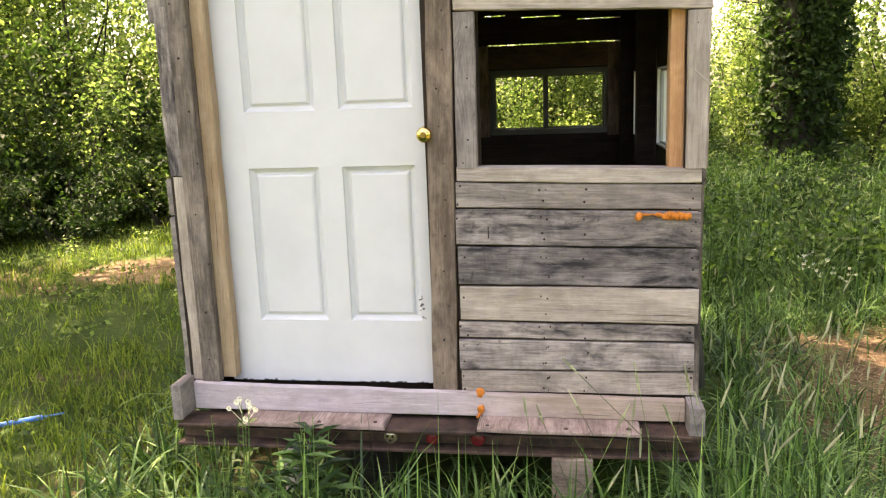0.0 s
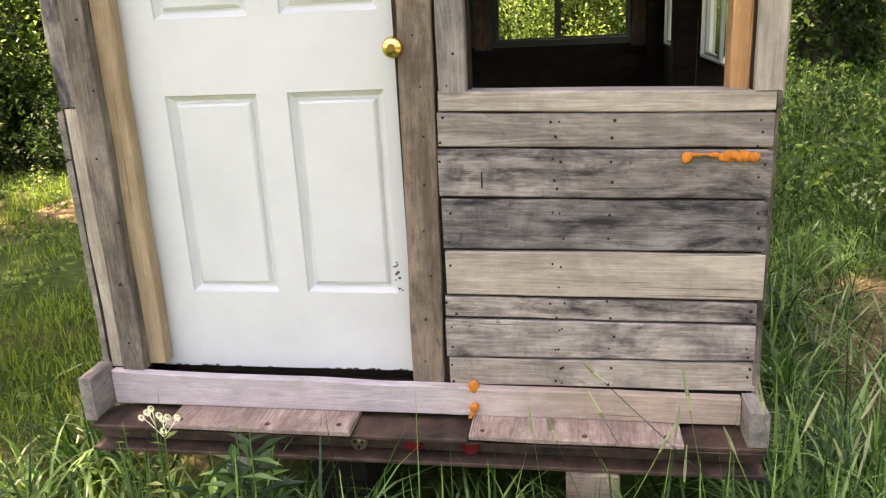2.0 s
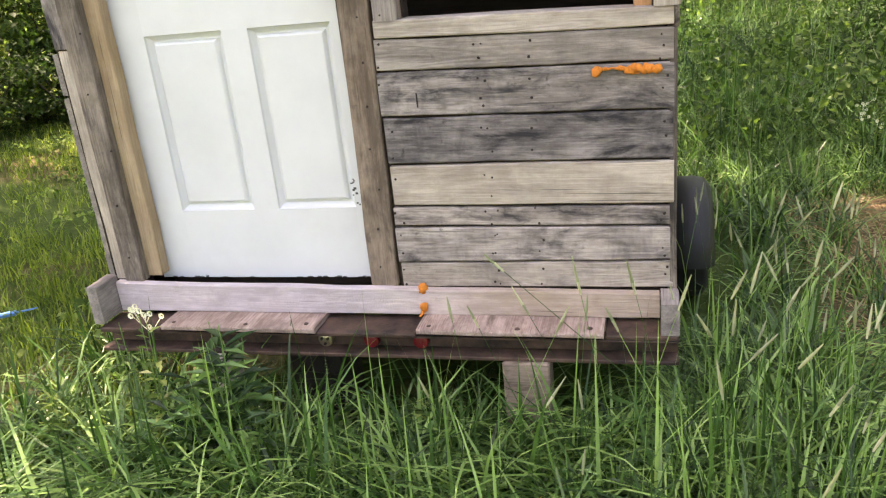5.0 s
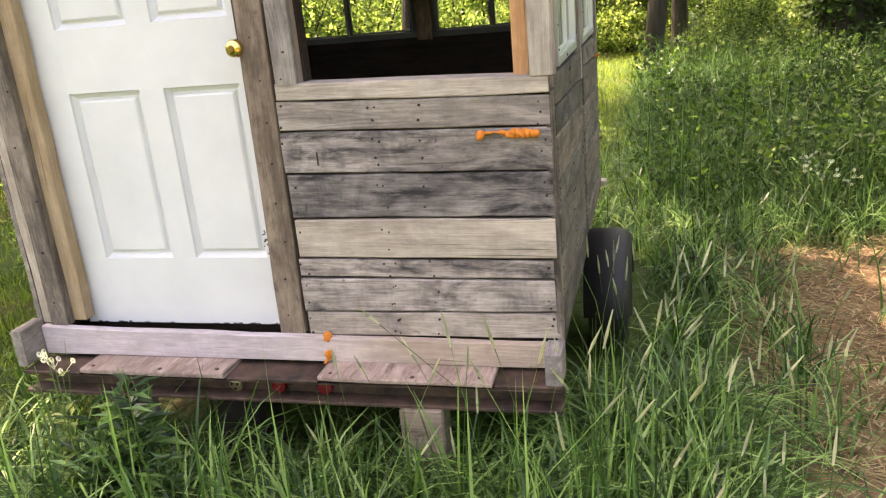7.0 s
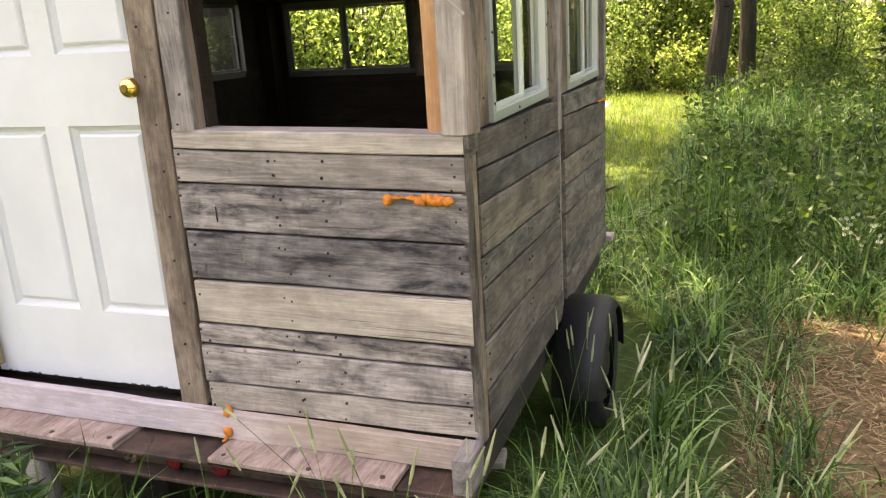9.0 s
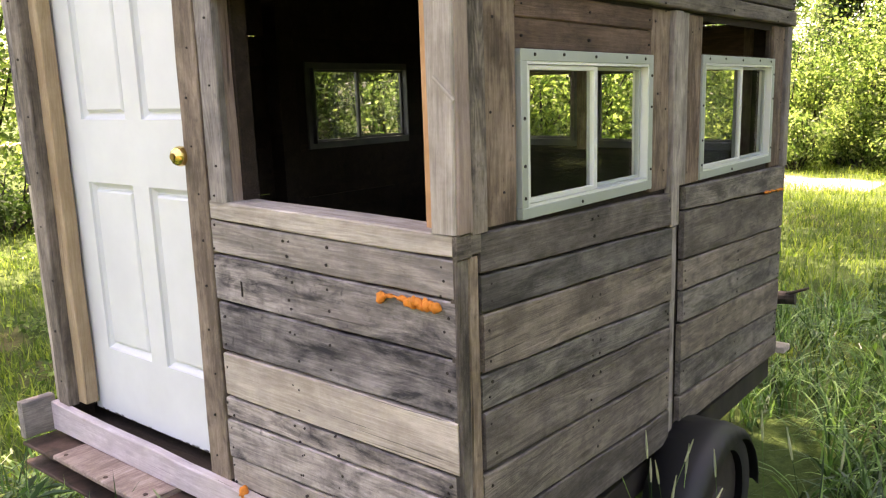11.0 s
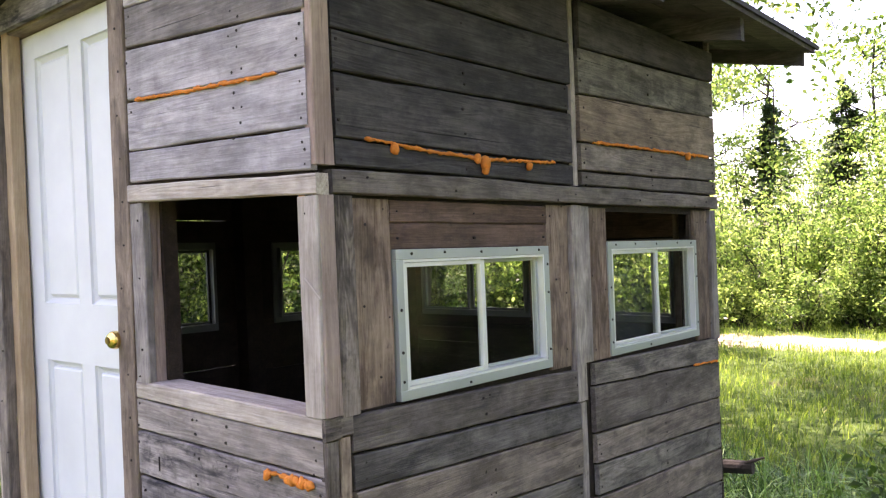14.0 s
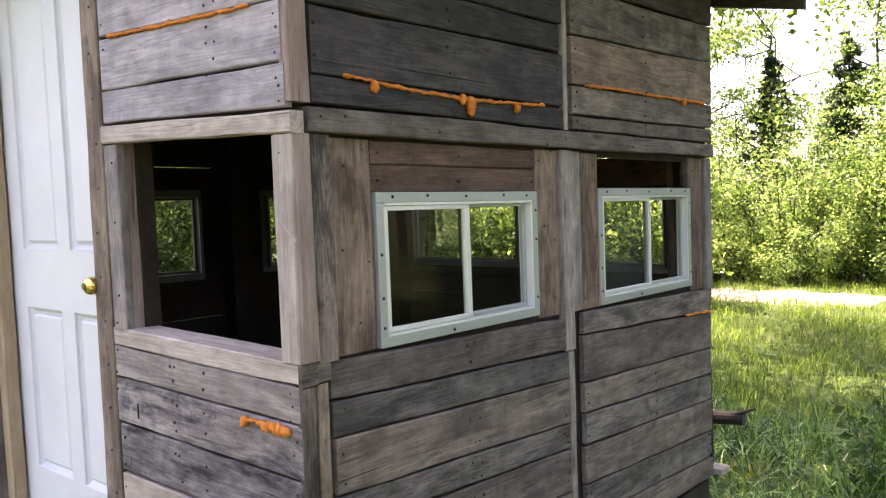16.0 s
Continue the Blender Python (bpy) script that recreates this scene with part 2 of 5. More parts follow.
def leafy(name, dark, mid, bright, through_leaf=0.45, rough=0.5):
    """Leaves and blades: colour by island, light passing through."""
    m, nt, b = material(name)
    geo = nt.nodes.new("ShaderNodeNewGeometry")
    info = nt.nodes.new("ShaderNodeObjectInfo")
    col = ramp(nt, geo.outputs["Random Per Island"], [(0.0, dark), (0.55, mid), (1.0, bright)])
    col = mix(nt, 1.0, col, ramp(nt, info.outputs["Random"], [(0, (0.75, 0.8, 0.75)), (1, (1.2, 1.12, 0.95))]), "MULTIPLY")
    nt.links.new(col, b.inputs["Base Color"])
    b.inputs["Roughness"].default_value = rough
    b.inputs["Specular IOR Level"].default_value = 0.35
    tl = nt.nodes.new("ShaderNodeBsdfTranslucent")
    nt.links.new(mix(nt, 1.0, col, (1.5, 1.72, 0.98), "MULTIPLY"), tl.inputs[0])
    sh = nt.nodes.new("ShaderNodeMixShader")
    sh.inputs[0].default_value = through_leaf
    nt.links.new(b.outputs[0], sh.inputs[1])
    nt.links.new(tl.outputs[0], sh.inputs[2])
    nt.links.new(sh.outputs[0], nt.nodes["Material Output"].inputs[0])
    return m


LEAF = leafy("broad_leaves", (0.032, 0.064, 0.022), (0.125, 0.19, 0.070), (0.36, 0.42, 0.20), 0.64, 0.38)
# ivy's own dark green, also given to shrubs that stand in for shade
LEAF_DARK = leafy("ivy_and_shade_dark_leaves", (0.016, 0.038, 0.012), (0.03, 0.065, 0.018), (0.06, 0.11, 0.03), 0.35, 0.65)
LEAF_MID = leafy("meadow_herb_leaves", (0.018, 0.044, 0.014), (0.050, 0.10, 0.028), (0.13, 0.205, 0.065), 0.45, 0.5)
NEEDLE = leafy("spruce_needles", (0.03, 0.06, 0.035), (0.05, 0.09, 0.05), (0.08, 0.13, 0.06), 0.25, 0.6)
GRASS = leafy("grass_blades", (0.036, 0.076, 0.020), (0.115, 0.18, 0.042), (0.27, 0.33, 0.085), 0.5, 0.5)
GRASS_TALL = leafy("tall_grass_blades", (0.010, 0.036, 0.011), (0.058, 0.145, 0.042), (0.25, 0.41, 0.16), 0.33, 0.36)
STRAW = leafy("seed_heads", (0.20, 0.24, 0.17), (0.30, 0.34, 0.25), (0.44, 0.46, 0.37), 0.3, 0.7)
PETAL = leafy("white_petals", (0.7, 0.7, 0.66), (0.78, 0.78, 0.74), (0.8, 0.8, 0.8), 0.2, 0.6)
DUFF = leafy("dry_needles", (0.12, 0.070, 0.035), (0.30, 0.19, 0.105), (0.55, 0.42, 0.27), 0.15, 0.8)

m, nt, b = material("bark")
BARK = m
n = noise_at(nt, local(nt, (7, 7, 1.4)), 2.0, 6, 0.65, 0.4)
nt.links.new(ramp(nt, n, [(0.3, (0.012, 0.010, 0.008)), (0.7, (0.05, 0.040, 0.032))]), b.inputs["Base Color"])
b.inputs["Roughness"].default_value = 0.9
bump(nt, b, n, 0.9, 0.02)

m, nt, b = material("meadow_soil")
SOIL = m
tc = local(nt, (1, 1, 1), False)
big = noise_at(nt, tc, 0.45, 4)
fine = noise_at(nt, tc, 22.0, 6, 0.7)
green = ramp(nt, fine, [(0.3, (0.026, 0.046, 0.013)), (0.7, (0.078, 0.118, 0.032))])
brown = ramp(nt, fine, [(0.3, (0.045, 0.028, 0.017)), (0.7, (0.20, 0.135, 0.085))])
sep = nt.nodes.new("ShaderNodeSeparateXYZ")
nt.links.new(tc, sep.inputs[0])
# bare needle-strewn track along the shed's open flank
track = maths(nt, "SUBTRACT", sep.outputs[0], maths(nt, "MULTIPLY", sep.outputs[1], 0.13))
track = maths(nt, "ABSOLUTE", maths(nt, "SUBTRACT", track, 1.32))
track = maths(nt, "ADD", track, maths(nt, "MULTIPLY", maths(nt, "SUBTRACT", big, 0.5), 1.6))
along = maths(nt, "GREATER_THAN", sep.outputs[1], 2.7)
track = maths(nt, "ADD", track, along)
mott = noise_at(nt, tc, 3.2, 5, 0.7)
track = maths(nt, "ADD", track, maths(nt, "MULTIPLY", maths(nt, "SUBTRACT", mott, 0.5), 1.5))
bare = ramp(nt, track, [(0.45, (1, 1, 1)), (0.85, (0, 0, 0))])
straw = ramp(nt, fine, [(0.3, (0.10, 0.062, 0.034)), (0.7, (0.34, 0.24, 0.145))])
brown = mix(nt, ramp(nt, mott, [(0.42, (0, 0, 0)), (0.62, (1, 1, 1))]), brown, straw)
# dry pale strip worn along the lawn's far side
strip = maths(nt, "SUBTRACT", sep.outputs[1], maths(nt, "MULTIPLY", sep.outputs[0], 0.12))
strip = maths(nt, "ABSOLUTE", maths(nt, "SUBTRACT", strip, 12.15))
strip = maths(nt, "ADD", strip, maths(nt, "MULTIPLY", maths(nt, "SUBTRACT", mott, 0.5), 0.7))
strip = maths(nt, "ADD", strip, maths(nt, "GREATER_THAN", sep.outputs[0], -1.3))
worn_strip = ramp(nt, strip, [(0.5, (1, 1, 1)), (0.75, (0, 0, 0))])
sand = ramp(nt, fine, [(0.3, (0.26, 0.21, 0.15)), (0.7, (0.48, 0.41, 0.31))])
patch_x = maths(nt, "POWER", maths(nt, "ADD", sep.outputs[0], 4.3), 2.0)
patch_y = maths(nt, "POWER", maths(nt, "MULTIPLY", maths(nt, "SUBTRACT", sep.outputs[1], 4.3), 1.5), 2.0)
dirt = maths(nt, "ADD", maths(nt, "ADD", patch_x, patch_y), maths(nt, "MULTIPLY", maths(nt, "SUBTRACT", mott, 0.5), 2.5))
dirt = ramp(nt, dirt, [(0.4, (1, 1, 1)), (1.0, (0, 0, 0))])
spots = ramp(nt, big, [(0.56, (0, 0, 0)), (0.66, (0.8, 0.8, 0.8))])
col = mix(nt, spots, green, brown)
col = mix(nt, bare, col, brown)
col = mix(nt, dirt, col, straw)
col = mix(nt, worn_strip, col, sand)
nt.links.new(col, b.inputs["Base Color"])
b.inputs["Roughness"].default_value = 0.95
b.inputs["Specular IOR Level"].default_value = 0.1
bump(nt, b, fine, 0.8, 0.02)


# ---- building helpers ----
rng = np.random.default_rng(7)


def part(name, bm, mat, parent, label=""):
    me = bpy.data.meshes.new(name)
    bm.to_mesh(me)
    bm.free()
    me.materials.append(mat)
    ob = new(name, me)
    ob.parent = parent
    return tagged(ob, label)


def empty(name, at=(0, 0, 0), parent=None):
    ob = new(name)
    ob.empty_display_size = 0.1
    ob.location = at
    ob.parent = parent
    return ob


def box(bm, x0, x1, y0, y1, z0, z1, bevel=0.0):
    r = bmesh.ops.create_cube(bm, size=1.0)
    bmesh.ops.transform(bm, verts=r["verts"], matrix=Matrix.LocRotScale(((x0 + x1) / 2, (y0 + y1) / 2, (z0 + z1) / 2), None, (x1 - x0, y1 - y0, z1 - z0)))
    if bevel:
        es = list({e for v in r["verts"] for e in v.link_edges})
        bmesh.ops.bevel(bm, geom=es, offset=bevel, segments=1, affect="EDGES")
    return bm


def tube(bm, p, q, r0, r1, sides=10, caps=True):
    p, q = Vector(p), Vector(q)
    turn = (q - p).to_track_quat("Z", "Y").to_matrix().to_4x4()
    bmesh.ops.create_cone(bm, cap_ends=caps, segments=sides, radius1=r0, radius2=r1, depth=(q - p).length, matrix=Matrix.Translation((p + q) / 2) @ turn)
    return bm


def ball(bm, c, r, sub=2, squash=(1, 1, 1)):
    bmesh.ops.create_icosphere(bm, subdivisions=sub, radius=1.0, matrix=Matrix.LocRotScale(c, None, (r * squash[0], r * squash[1], r * squash[2])))
    return bm


def mesh_part(name, verts, faces, mat, parent, label="", smooth=False):
    me = bpy.data.meshes.new(name)
    me.from_pydata(verts, [], faces)
    if smooth:
        me.polygons.foreach_set("use_smooth", [True] * len(me.polygons))
    me.materials.append(mat)
    ob = new(name, me)
    ob.parent = parent
    return tagged(ob, label)


AX = {  # length, across, outward
    "front_h": ((1, 0, 0), (0, 0, 1), (0, -1, 0)),
    "front_v": ((0, 0, 1), (-1, 0, 0), (0, -1, 0)),
    "side_h": ((0, 1, 0), (0, 0, 1), (1, 0, 0)),
    "side_v": ((0, 0, 1), (0, -1, 0), (1, 0, 0)),
    "left_h": ((0, -1, 0), (0, 0, 1), (-1, 0, 0)),
    "back_h": ((-1, 0, 0), (0, 0, 1), (0, 1, 0)),
}


def plank(parent, way, start, length, w0, w1, drop0=0.0, drop1=0.0, thick=0.02, mat=None, name="plank", label="", wobble=0.0014):
    """A board from start (its lower corner on the outer face) along its way; w0, w1: widths at both ends; drop: how its lower edge leaves the axis."""
    u, v, w = (Vector(a) for a in AX[way])
    n = max(3, int(length / 0.16))
    verts, faces = [], []
    c = min(0.0035, thick * 0.3)
    for i in range(n + 1):
        f = i / n
        lo = drop0 + (drop1 - drop0) * f + rng.normal(0, wobble)
        hi = drop0 + (drop1 - drop0) * f + w0 + (w1 - w0) * f + rng.normal(0, wobble)
        out = rng.normal(0, wobble * 0.6)
        x = length * f + (rng.normal(0, 0.002) if i in (0, n) else 0)
        ring = [(lo, thick), (lo, c), (lo + c, 0), (hi - c, 0), (hi, c), (hi, thick)]
        verts += [(x, y + out, z) for z, y in ring]
    for i in range(n):
        for k in range(6):
            a, b2 = i * 6 + k, i * 6 + (k + 1) % 6
            faces.append((a, b2, b2 + 6, a + 6))
    faces.append(tuple(range(5, -1, -1)))
    faces.append(tuple(n * 6 + k for k in range(6)))
    ob = mesh_part(name, verts, [f[::-1] for f in faces], mat, parent, label)
    mat3 = Matrix((u, -w, v)).transposed().to_4x4()
    ob.matrix_basis = Matrix.Translation(start) @ mat3
    return ob


def boards(parent, way, a0, a1, face, levels, mats, thick=0.02, gap=0.007, outs=None, ends=0.006):
    """A stack of boards between levels [(z at a0, z at a1), ...], on the plane face."""
    made = []
    for i, ((l0, r0), (l1, r1)) in enumerate(zip(levels, levels[1:])):
        d = rng.uniform(-ends, ends, 2)
        s, e = a0 + d[0], a1 + d[1]
        out = (outs[i] if outs else rng.uniform(0, 0.004))
        if way == "front_h":
            start = (s, face - out, l0 + gap / 2)
        else:
            start = (face + out, s, l0 + gap / 2)
        made.append(plank(parent, way, start, e - s, l1 - l0 - gap, r1 - r0 - gap, 0, r0 - l0, thick, mats[i % len(mats)]))
    return made


def upright(parent, way, a0, a1, z0, z1, face, mat, thick=0.02, lean=0.0, name="plank", label=""):
    if way == "front_v":
        start = (a1, face, z0)
    else:
        start = (face, a1, z0)
    return plank(parent, way, start, z1 - z0, a1 - a0, a1 - a0, 0, lean, thick, mat, name, label)


def nails(parent, way, face, spots, r=0.0048):
    """Nail heads standing a hair proud of the boards, as one part."""
    bm = bmesh.new()
    for a, z in spots:
        k = r * rng.uniform(0.7, 1.15)
        p = Vector((a, face, z)) if way == "front" else Vector((face, a, z))
        w = Vector((0, -1, 0)) if way == "front" else Vector((1, 0, 0))
        tube(bm, p + w * -0.006, p + w * 0.001, k, k * 0.8, 7)
    return tagged(part("nail_heads", bm, NAIL, parent), kind="stuff")


def foam_bead(parent, points, r, blobs=()):
    bm = bmesh.new()
    pts = [Vector(p) for p in points]
    for a, b2 in zip(pts, pts[1:]):
        k = max(2, int((b2 - a).length / (r * 0.5)))
        for i in range(k):
            s = i / k
            p = a.lerp(b2, s) + Vector((0, 0, noise.noise(a.lerp(b2, s) * 25) * r * 0.5))
            ball(bm, p, r * (0.8 + 0.5 * noise.noise(p * 40)), 1, (1, 1, 0.85))
    for p, q in blobs:
        ball(bm, p, q, 2, (1, 0.8, 1.25))
    for v in bm.verts:
        v.co += Vector((noise.noise(v.co * 90), noise.noise(v.co * 90 + Vector((7, 0, 0))), noise.noise(v.co * 70 + Vector((0, 9, 0))))) * r * 0.5
    for f in bm.faces:
        f.smooth = True
    return part("foam_bead", bm, FOAM, parent, "hardened orange expanding foam")


# ---- ground ----
def ground_z(x, y):
    base = -0.09 + 0.018 * np.maximum(y, -3) * (np.abs(y) < 60) + 1.08 * (np.abs(y) >= 60)
    return base + 0.035 * np.sin(x * 0.9 + 1.0) * np.cos(y * 0.7) * np.minimum(1, np.hypot(x + 1, y - 1) / 4)


def grid_axis(lo, hi, near_lo, near_hi, step):
    far_lo = -np.geomspace(1, near_lo - lo + 1, 14)[::-1] + 1 + near_lo
    far_hi = np.geomspace(1, hi - near_hi + 1, 14) - 1 + near_hi
    return np.unique(np.round(np.concatenate([far_lo, np.arange(near_lo, near_hi, step), far_hi]), 3))


gx, gy = grid_axis(-900, 900, -14, 12, 0.4), grid_axis(-900, 900, -8, 22, 0.4)
X, Y = np.meshgrid(gx, gy)
Z = ground_z(X, np.clip(Y, -3, 59)) + rng.normal(0, 0.008, X.shape) * (np.hypot(X, Y) < 25)
gv = np.stack([X, Y, Z], -1).reshape(-1, 3)
nx = len(gx)
gf = [(j * nx + i, j * nx + i + 1, (j + 1) * nx + i + 1, (j + 1) * nx + i) for j in range(len(gy) - 1) for i in range(nx - 1)]
ground = mesh_part("ground", gv.tolist(), gf, SOIL, None, "grassy forest clearing with bare needle-strewn dirt", True)
tagged(ground, category="ground", kind="structure")

# ---- shed on a trailer ----
shed = tagged(empty("shed", (-0.95, 1.2, 0.42)), "small hand-built shed of weathered pallet boards on a trailer", "shed")
base_inv = Matrix.Translation((0.95, -1.2, -0.42))


def wall_part(name, pieces, mat, label=""):
    ob = empty(name, parent=shed)
    ob.matrix_parent_inverse = base_inv
    for p in pieces:
        part("sheathing", box(bmesh.new(), *p), mat, ob)
    return tagged(ob, label)


L, R, F, B = -1.945, -0.022, 0.022, 2.41
TOP = 2.55


def holes(lo, hi, z0, z1, openings, slits=()):
    """Rectangles (a0, a1, z0, z1) that fill a wall round its openings and slits."""
    cuts_a = sorted({lo, hi, *[o[0] for o in openings], *[o[1] for o in openings], *[s[0] for s in slits], *[s[1] for s in slits]})
    cuts_z = sorted({z0, z1, *[o[2] for o in openings], *[o[3] for o in openings], *[s[2] for s in slits], *[s[3] for s in slits]})
    out = []
    for za, zb in zip(cuts_z, cuts_z[1:]):
        run = None
        for a, b2 in zip(cuts_a, cuts_a[1:]):
            ca, cz = (a + b2) / 2, (za + zb) / 2
            free = any(o[0] < ca < o[1] and o[2] < cz < o[3] for o in (*openings, *slits))
            if free:
                if run:
                    out.append((*run, za, zb))
                run = None
            else:
                run = (run[0], b2) if run else (a, b2)
        if run:
            out.append((*run, za, zb))
    return out


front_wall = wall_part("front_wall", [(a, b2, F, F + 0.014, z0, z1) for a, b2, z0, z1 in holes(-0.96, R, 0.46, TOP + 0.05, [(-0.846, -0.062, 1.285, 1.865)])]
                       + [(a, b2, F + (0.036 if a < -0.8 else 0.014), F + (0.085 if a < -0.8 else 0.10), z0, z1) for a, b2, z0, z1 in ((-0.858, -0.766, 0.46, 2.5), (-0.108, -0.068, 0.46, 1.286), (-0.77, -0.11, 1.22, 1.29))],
                       W_INNER_SHADE)
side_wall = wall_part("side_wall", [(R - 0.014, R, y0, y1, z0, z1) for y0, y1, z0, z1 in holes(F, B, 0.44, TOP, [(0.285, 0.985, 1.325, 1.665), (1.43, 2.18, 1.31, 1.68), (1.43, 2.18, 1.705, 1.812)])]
                      + [(R - 0.10, R - 0.014, y0, y1, 0.44, TOP) for y0, y1 in ((1.16, 1.26), (2.30, 2.39))], W_INNER_SHADE)
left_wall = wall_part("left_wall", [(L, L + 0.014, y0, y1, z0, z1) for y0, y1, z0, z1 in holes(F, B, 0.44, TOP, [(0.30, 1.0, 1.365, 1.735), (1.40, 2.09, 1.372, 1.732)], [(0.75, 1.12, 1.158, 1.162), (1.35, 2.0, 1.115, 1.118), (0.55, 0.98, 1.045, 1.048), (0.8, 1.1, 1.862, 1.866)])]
                      + [(L + 0.014, L + 0.10, y0, y1, 0.44, TOP) for y0, y1 in ((0.03, 0.10), (1.14, 1.24), (2.30, 2.39))], W_INNER_SHADE)
back_wall = wall_part("back_wall", [(a, b2, B, B + 0.014, z0, z1) for a, b2, z0, z1 in holes(L, R, 0.44, TOP + 0.1, [(-0.905, -0.205, 1.34, 1.69), (-1.785, -1.043, 1.345, 1.70)], [(-0.935, -0.11, 1.862, 1.870), (-0.95, -0.82, 2.04, 2.047), (-0.72, -0.48, 2.025, 2.031), (-0.38, -0.11, 2.00, 2.006), (-0.455, -0.12, 1.193, 1.196), (-1.815, -1.385, 1.247, 1.252), (-1.825, -1.39, 1.164, 1.166), (-0.075, -0.07, 1.28, 1.55)])], W_INNER_SHADE)
wall_part("floor_deck", [(L, R, F, B, 0.42, 0.44)], W_INNER_SHADE, "plywood floor inside, darkened to stand in for shade")


# front boards below the opening: levels at the door end and at the corner
FX0, FX1 = -0.853, -0.009
boards(front_wall, "front_h", FX0, FX1, 0.0,
       [(0.486, 0.484), (0.573, 0.577), (0.696, 0.686), (0.762, 0.753), (0.896, 0.888), (1.043, 1.027), (1.178, 1.160), (1.274, 1.251)],
       [W_GREY, W_DARK, W_DARK, W_PALE, W_DARK, W_DARK, W_GREY], outs=[0.0, 0.002, 0.0, 0.003, 0.0, 0.001, 0.002])
plank(front_wall, "front_h", (-0.846, -0.005, 1.275), 0.842, 0.051, 0.052, 0, -0.022, 0.10, W_PALE, label="weathered sill timber")
plank(front_wall, "front_h", (-0.842, -0.010, 1.856), 0.857, 0.051, 0.047, 0, -0.033, 0.04, W_PALE)
boards(front_wall, "front_h", -0.832, -0.010, 0.0,
       [(1.912, 1.878), (2.006, 1.981), (2.154, 2.118), (2.311, 2.252), (2.43, 2.385), (2.57, 2.53)],
       [W_SILVER, W_SILVER, W_SILVER, W_GREY, W_SILVER])
upright(front_wall, "front_v", -0.843, -0.770, 1.30, 1.852, -0.004, W_GREY, 0.024)
upright(front_wall, "front_v", -0.842, -0.7725, 1.29, 1.86, 0.0215, W_PINK, 0.034, label="reddish planed stud")
upright(front_wall, "front_v", -0.060, 0.010, 1.302, 1.824, -0.008, W_PALE, 0.045)
upright(front_wall, "front_v", -0.110, -0.062, 1.29, 1.86, 0.040, W_ORANGE, 0.08, label="fresh orange-toned stud")
upright(front_wall, "front_v", -0.962, -0.870, 0.496, 2.56, -0.004, W_TAN, 0.05, -0.034, label="tan door trim board")
upright(front_wall, "front_v", -1.812, -1.756, 0.515, 2.56, 0.028, W_FRESH, 0.048, -0.004, label="pale door jamb stud")
upright(front_wall, "front_v", -1.880, -1.808, 0.512, 2.56, -0.010, W_SIDE, 0.04, 0.004)
upright(front_wall, "front_v", -1.925, -1.882, 0.52, 1.305, 0.0, W_PALE, 0.03)
upright(front_wall, "front_v", -1.938, -1.884, 1.31, 1.92, 0.0, W_DARK, 0.03)
upright(front_wall, "front_v", -1.945, -1.886, 1.925, 2.56, 0.0, W_GREY, 0.03)
plank(front_wall, "front_h", (-1.80, 0.03, 2.535), 0.85, 0.05, 0.05, 0, 0, 0.08, W_TAN)

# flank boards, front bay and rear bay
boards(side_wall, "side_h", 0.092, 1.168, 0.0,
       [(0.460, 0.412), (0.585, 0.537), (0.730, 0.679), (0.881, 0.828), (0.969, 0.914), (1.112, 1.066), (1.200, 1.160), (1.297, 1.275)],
       [W_SIDE, W_SIDE, W_SIDE, W_FLANK_SHADED, W_SIDE, W_FLANK_SHADED, W_SIDE])
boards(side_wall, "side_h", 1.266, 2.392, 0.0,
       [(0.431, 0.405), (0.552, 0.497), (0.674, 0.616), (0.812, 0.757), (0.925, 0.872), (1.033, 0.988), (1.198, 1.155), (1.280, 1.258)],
       [W_SIDE, W_FLANK_SHADED, W_SIDE, W_FLANK_SHADED, W_SIDE, W_SIDE, W_FLANK_SHADED])
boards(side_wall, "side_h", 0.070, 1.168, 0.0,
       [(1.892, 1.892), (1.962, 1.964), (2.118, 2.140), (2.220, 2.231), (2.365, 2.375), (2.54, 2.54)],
       [W_BLACK_SHADED, W_BLACK_SHADED, W_BLACK_SHADED, W_BLACK_SHADED, W_BLACK_SHADED])
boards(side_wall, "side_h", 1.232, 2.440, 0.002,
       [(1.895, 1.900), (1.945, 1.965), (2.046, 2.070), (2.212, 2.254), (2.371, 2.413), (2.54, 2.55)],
       [W_SIDE, W_SIDE, W_TAN, W_FLANK_SHADED, W_BLACK_SHADED])
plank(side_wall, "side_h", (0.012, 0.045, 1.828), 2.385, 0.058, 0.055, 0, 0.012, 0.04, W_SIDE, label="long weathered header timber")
upright(side_wall, "side_v", 0.000, 0.052, 1.305, 1.822, 0.014, W_PINK, 0.02)
upright(side_wall, "side_v", 0.054, 0.122, 1.300, 1.822, 0.004, W_BARKY, 0.04)
upright(side_wall, "side_v", 0.128, 0.262, 1.300, 1.822, -0.010, W_BROWN, 0.02)
upright(side_wall, "side_v", 1.010, 1.145, 1.285, 1.822, -0.010, W_BROWN, 0.02)
upright(side_wall, "side_v", 1.152, 1.212, 1.160, 1.824, 0.004, W_GREY, 0.04)
upright(side_wall, "side_v", 1.214, 1.276, 1.285, 1.824, -0.002, W_GREY, 0.04)
upright(side_wall, "side_v", 1.282, 1.412, 1.285, 1.822, -0.010, W_BROWN, 0.02)
upright(side_wall, "side_v", 2.205, 2.355, 1.262, 1.830, -0.010, W_BROWN, 0.02)
upright(side_wall, "side_v", 2.360, 2.425, 1.255, 1.832, 0.002, W_GREY, 0.04)
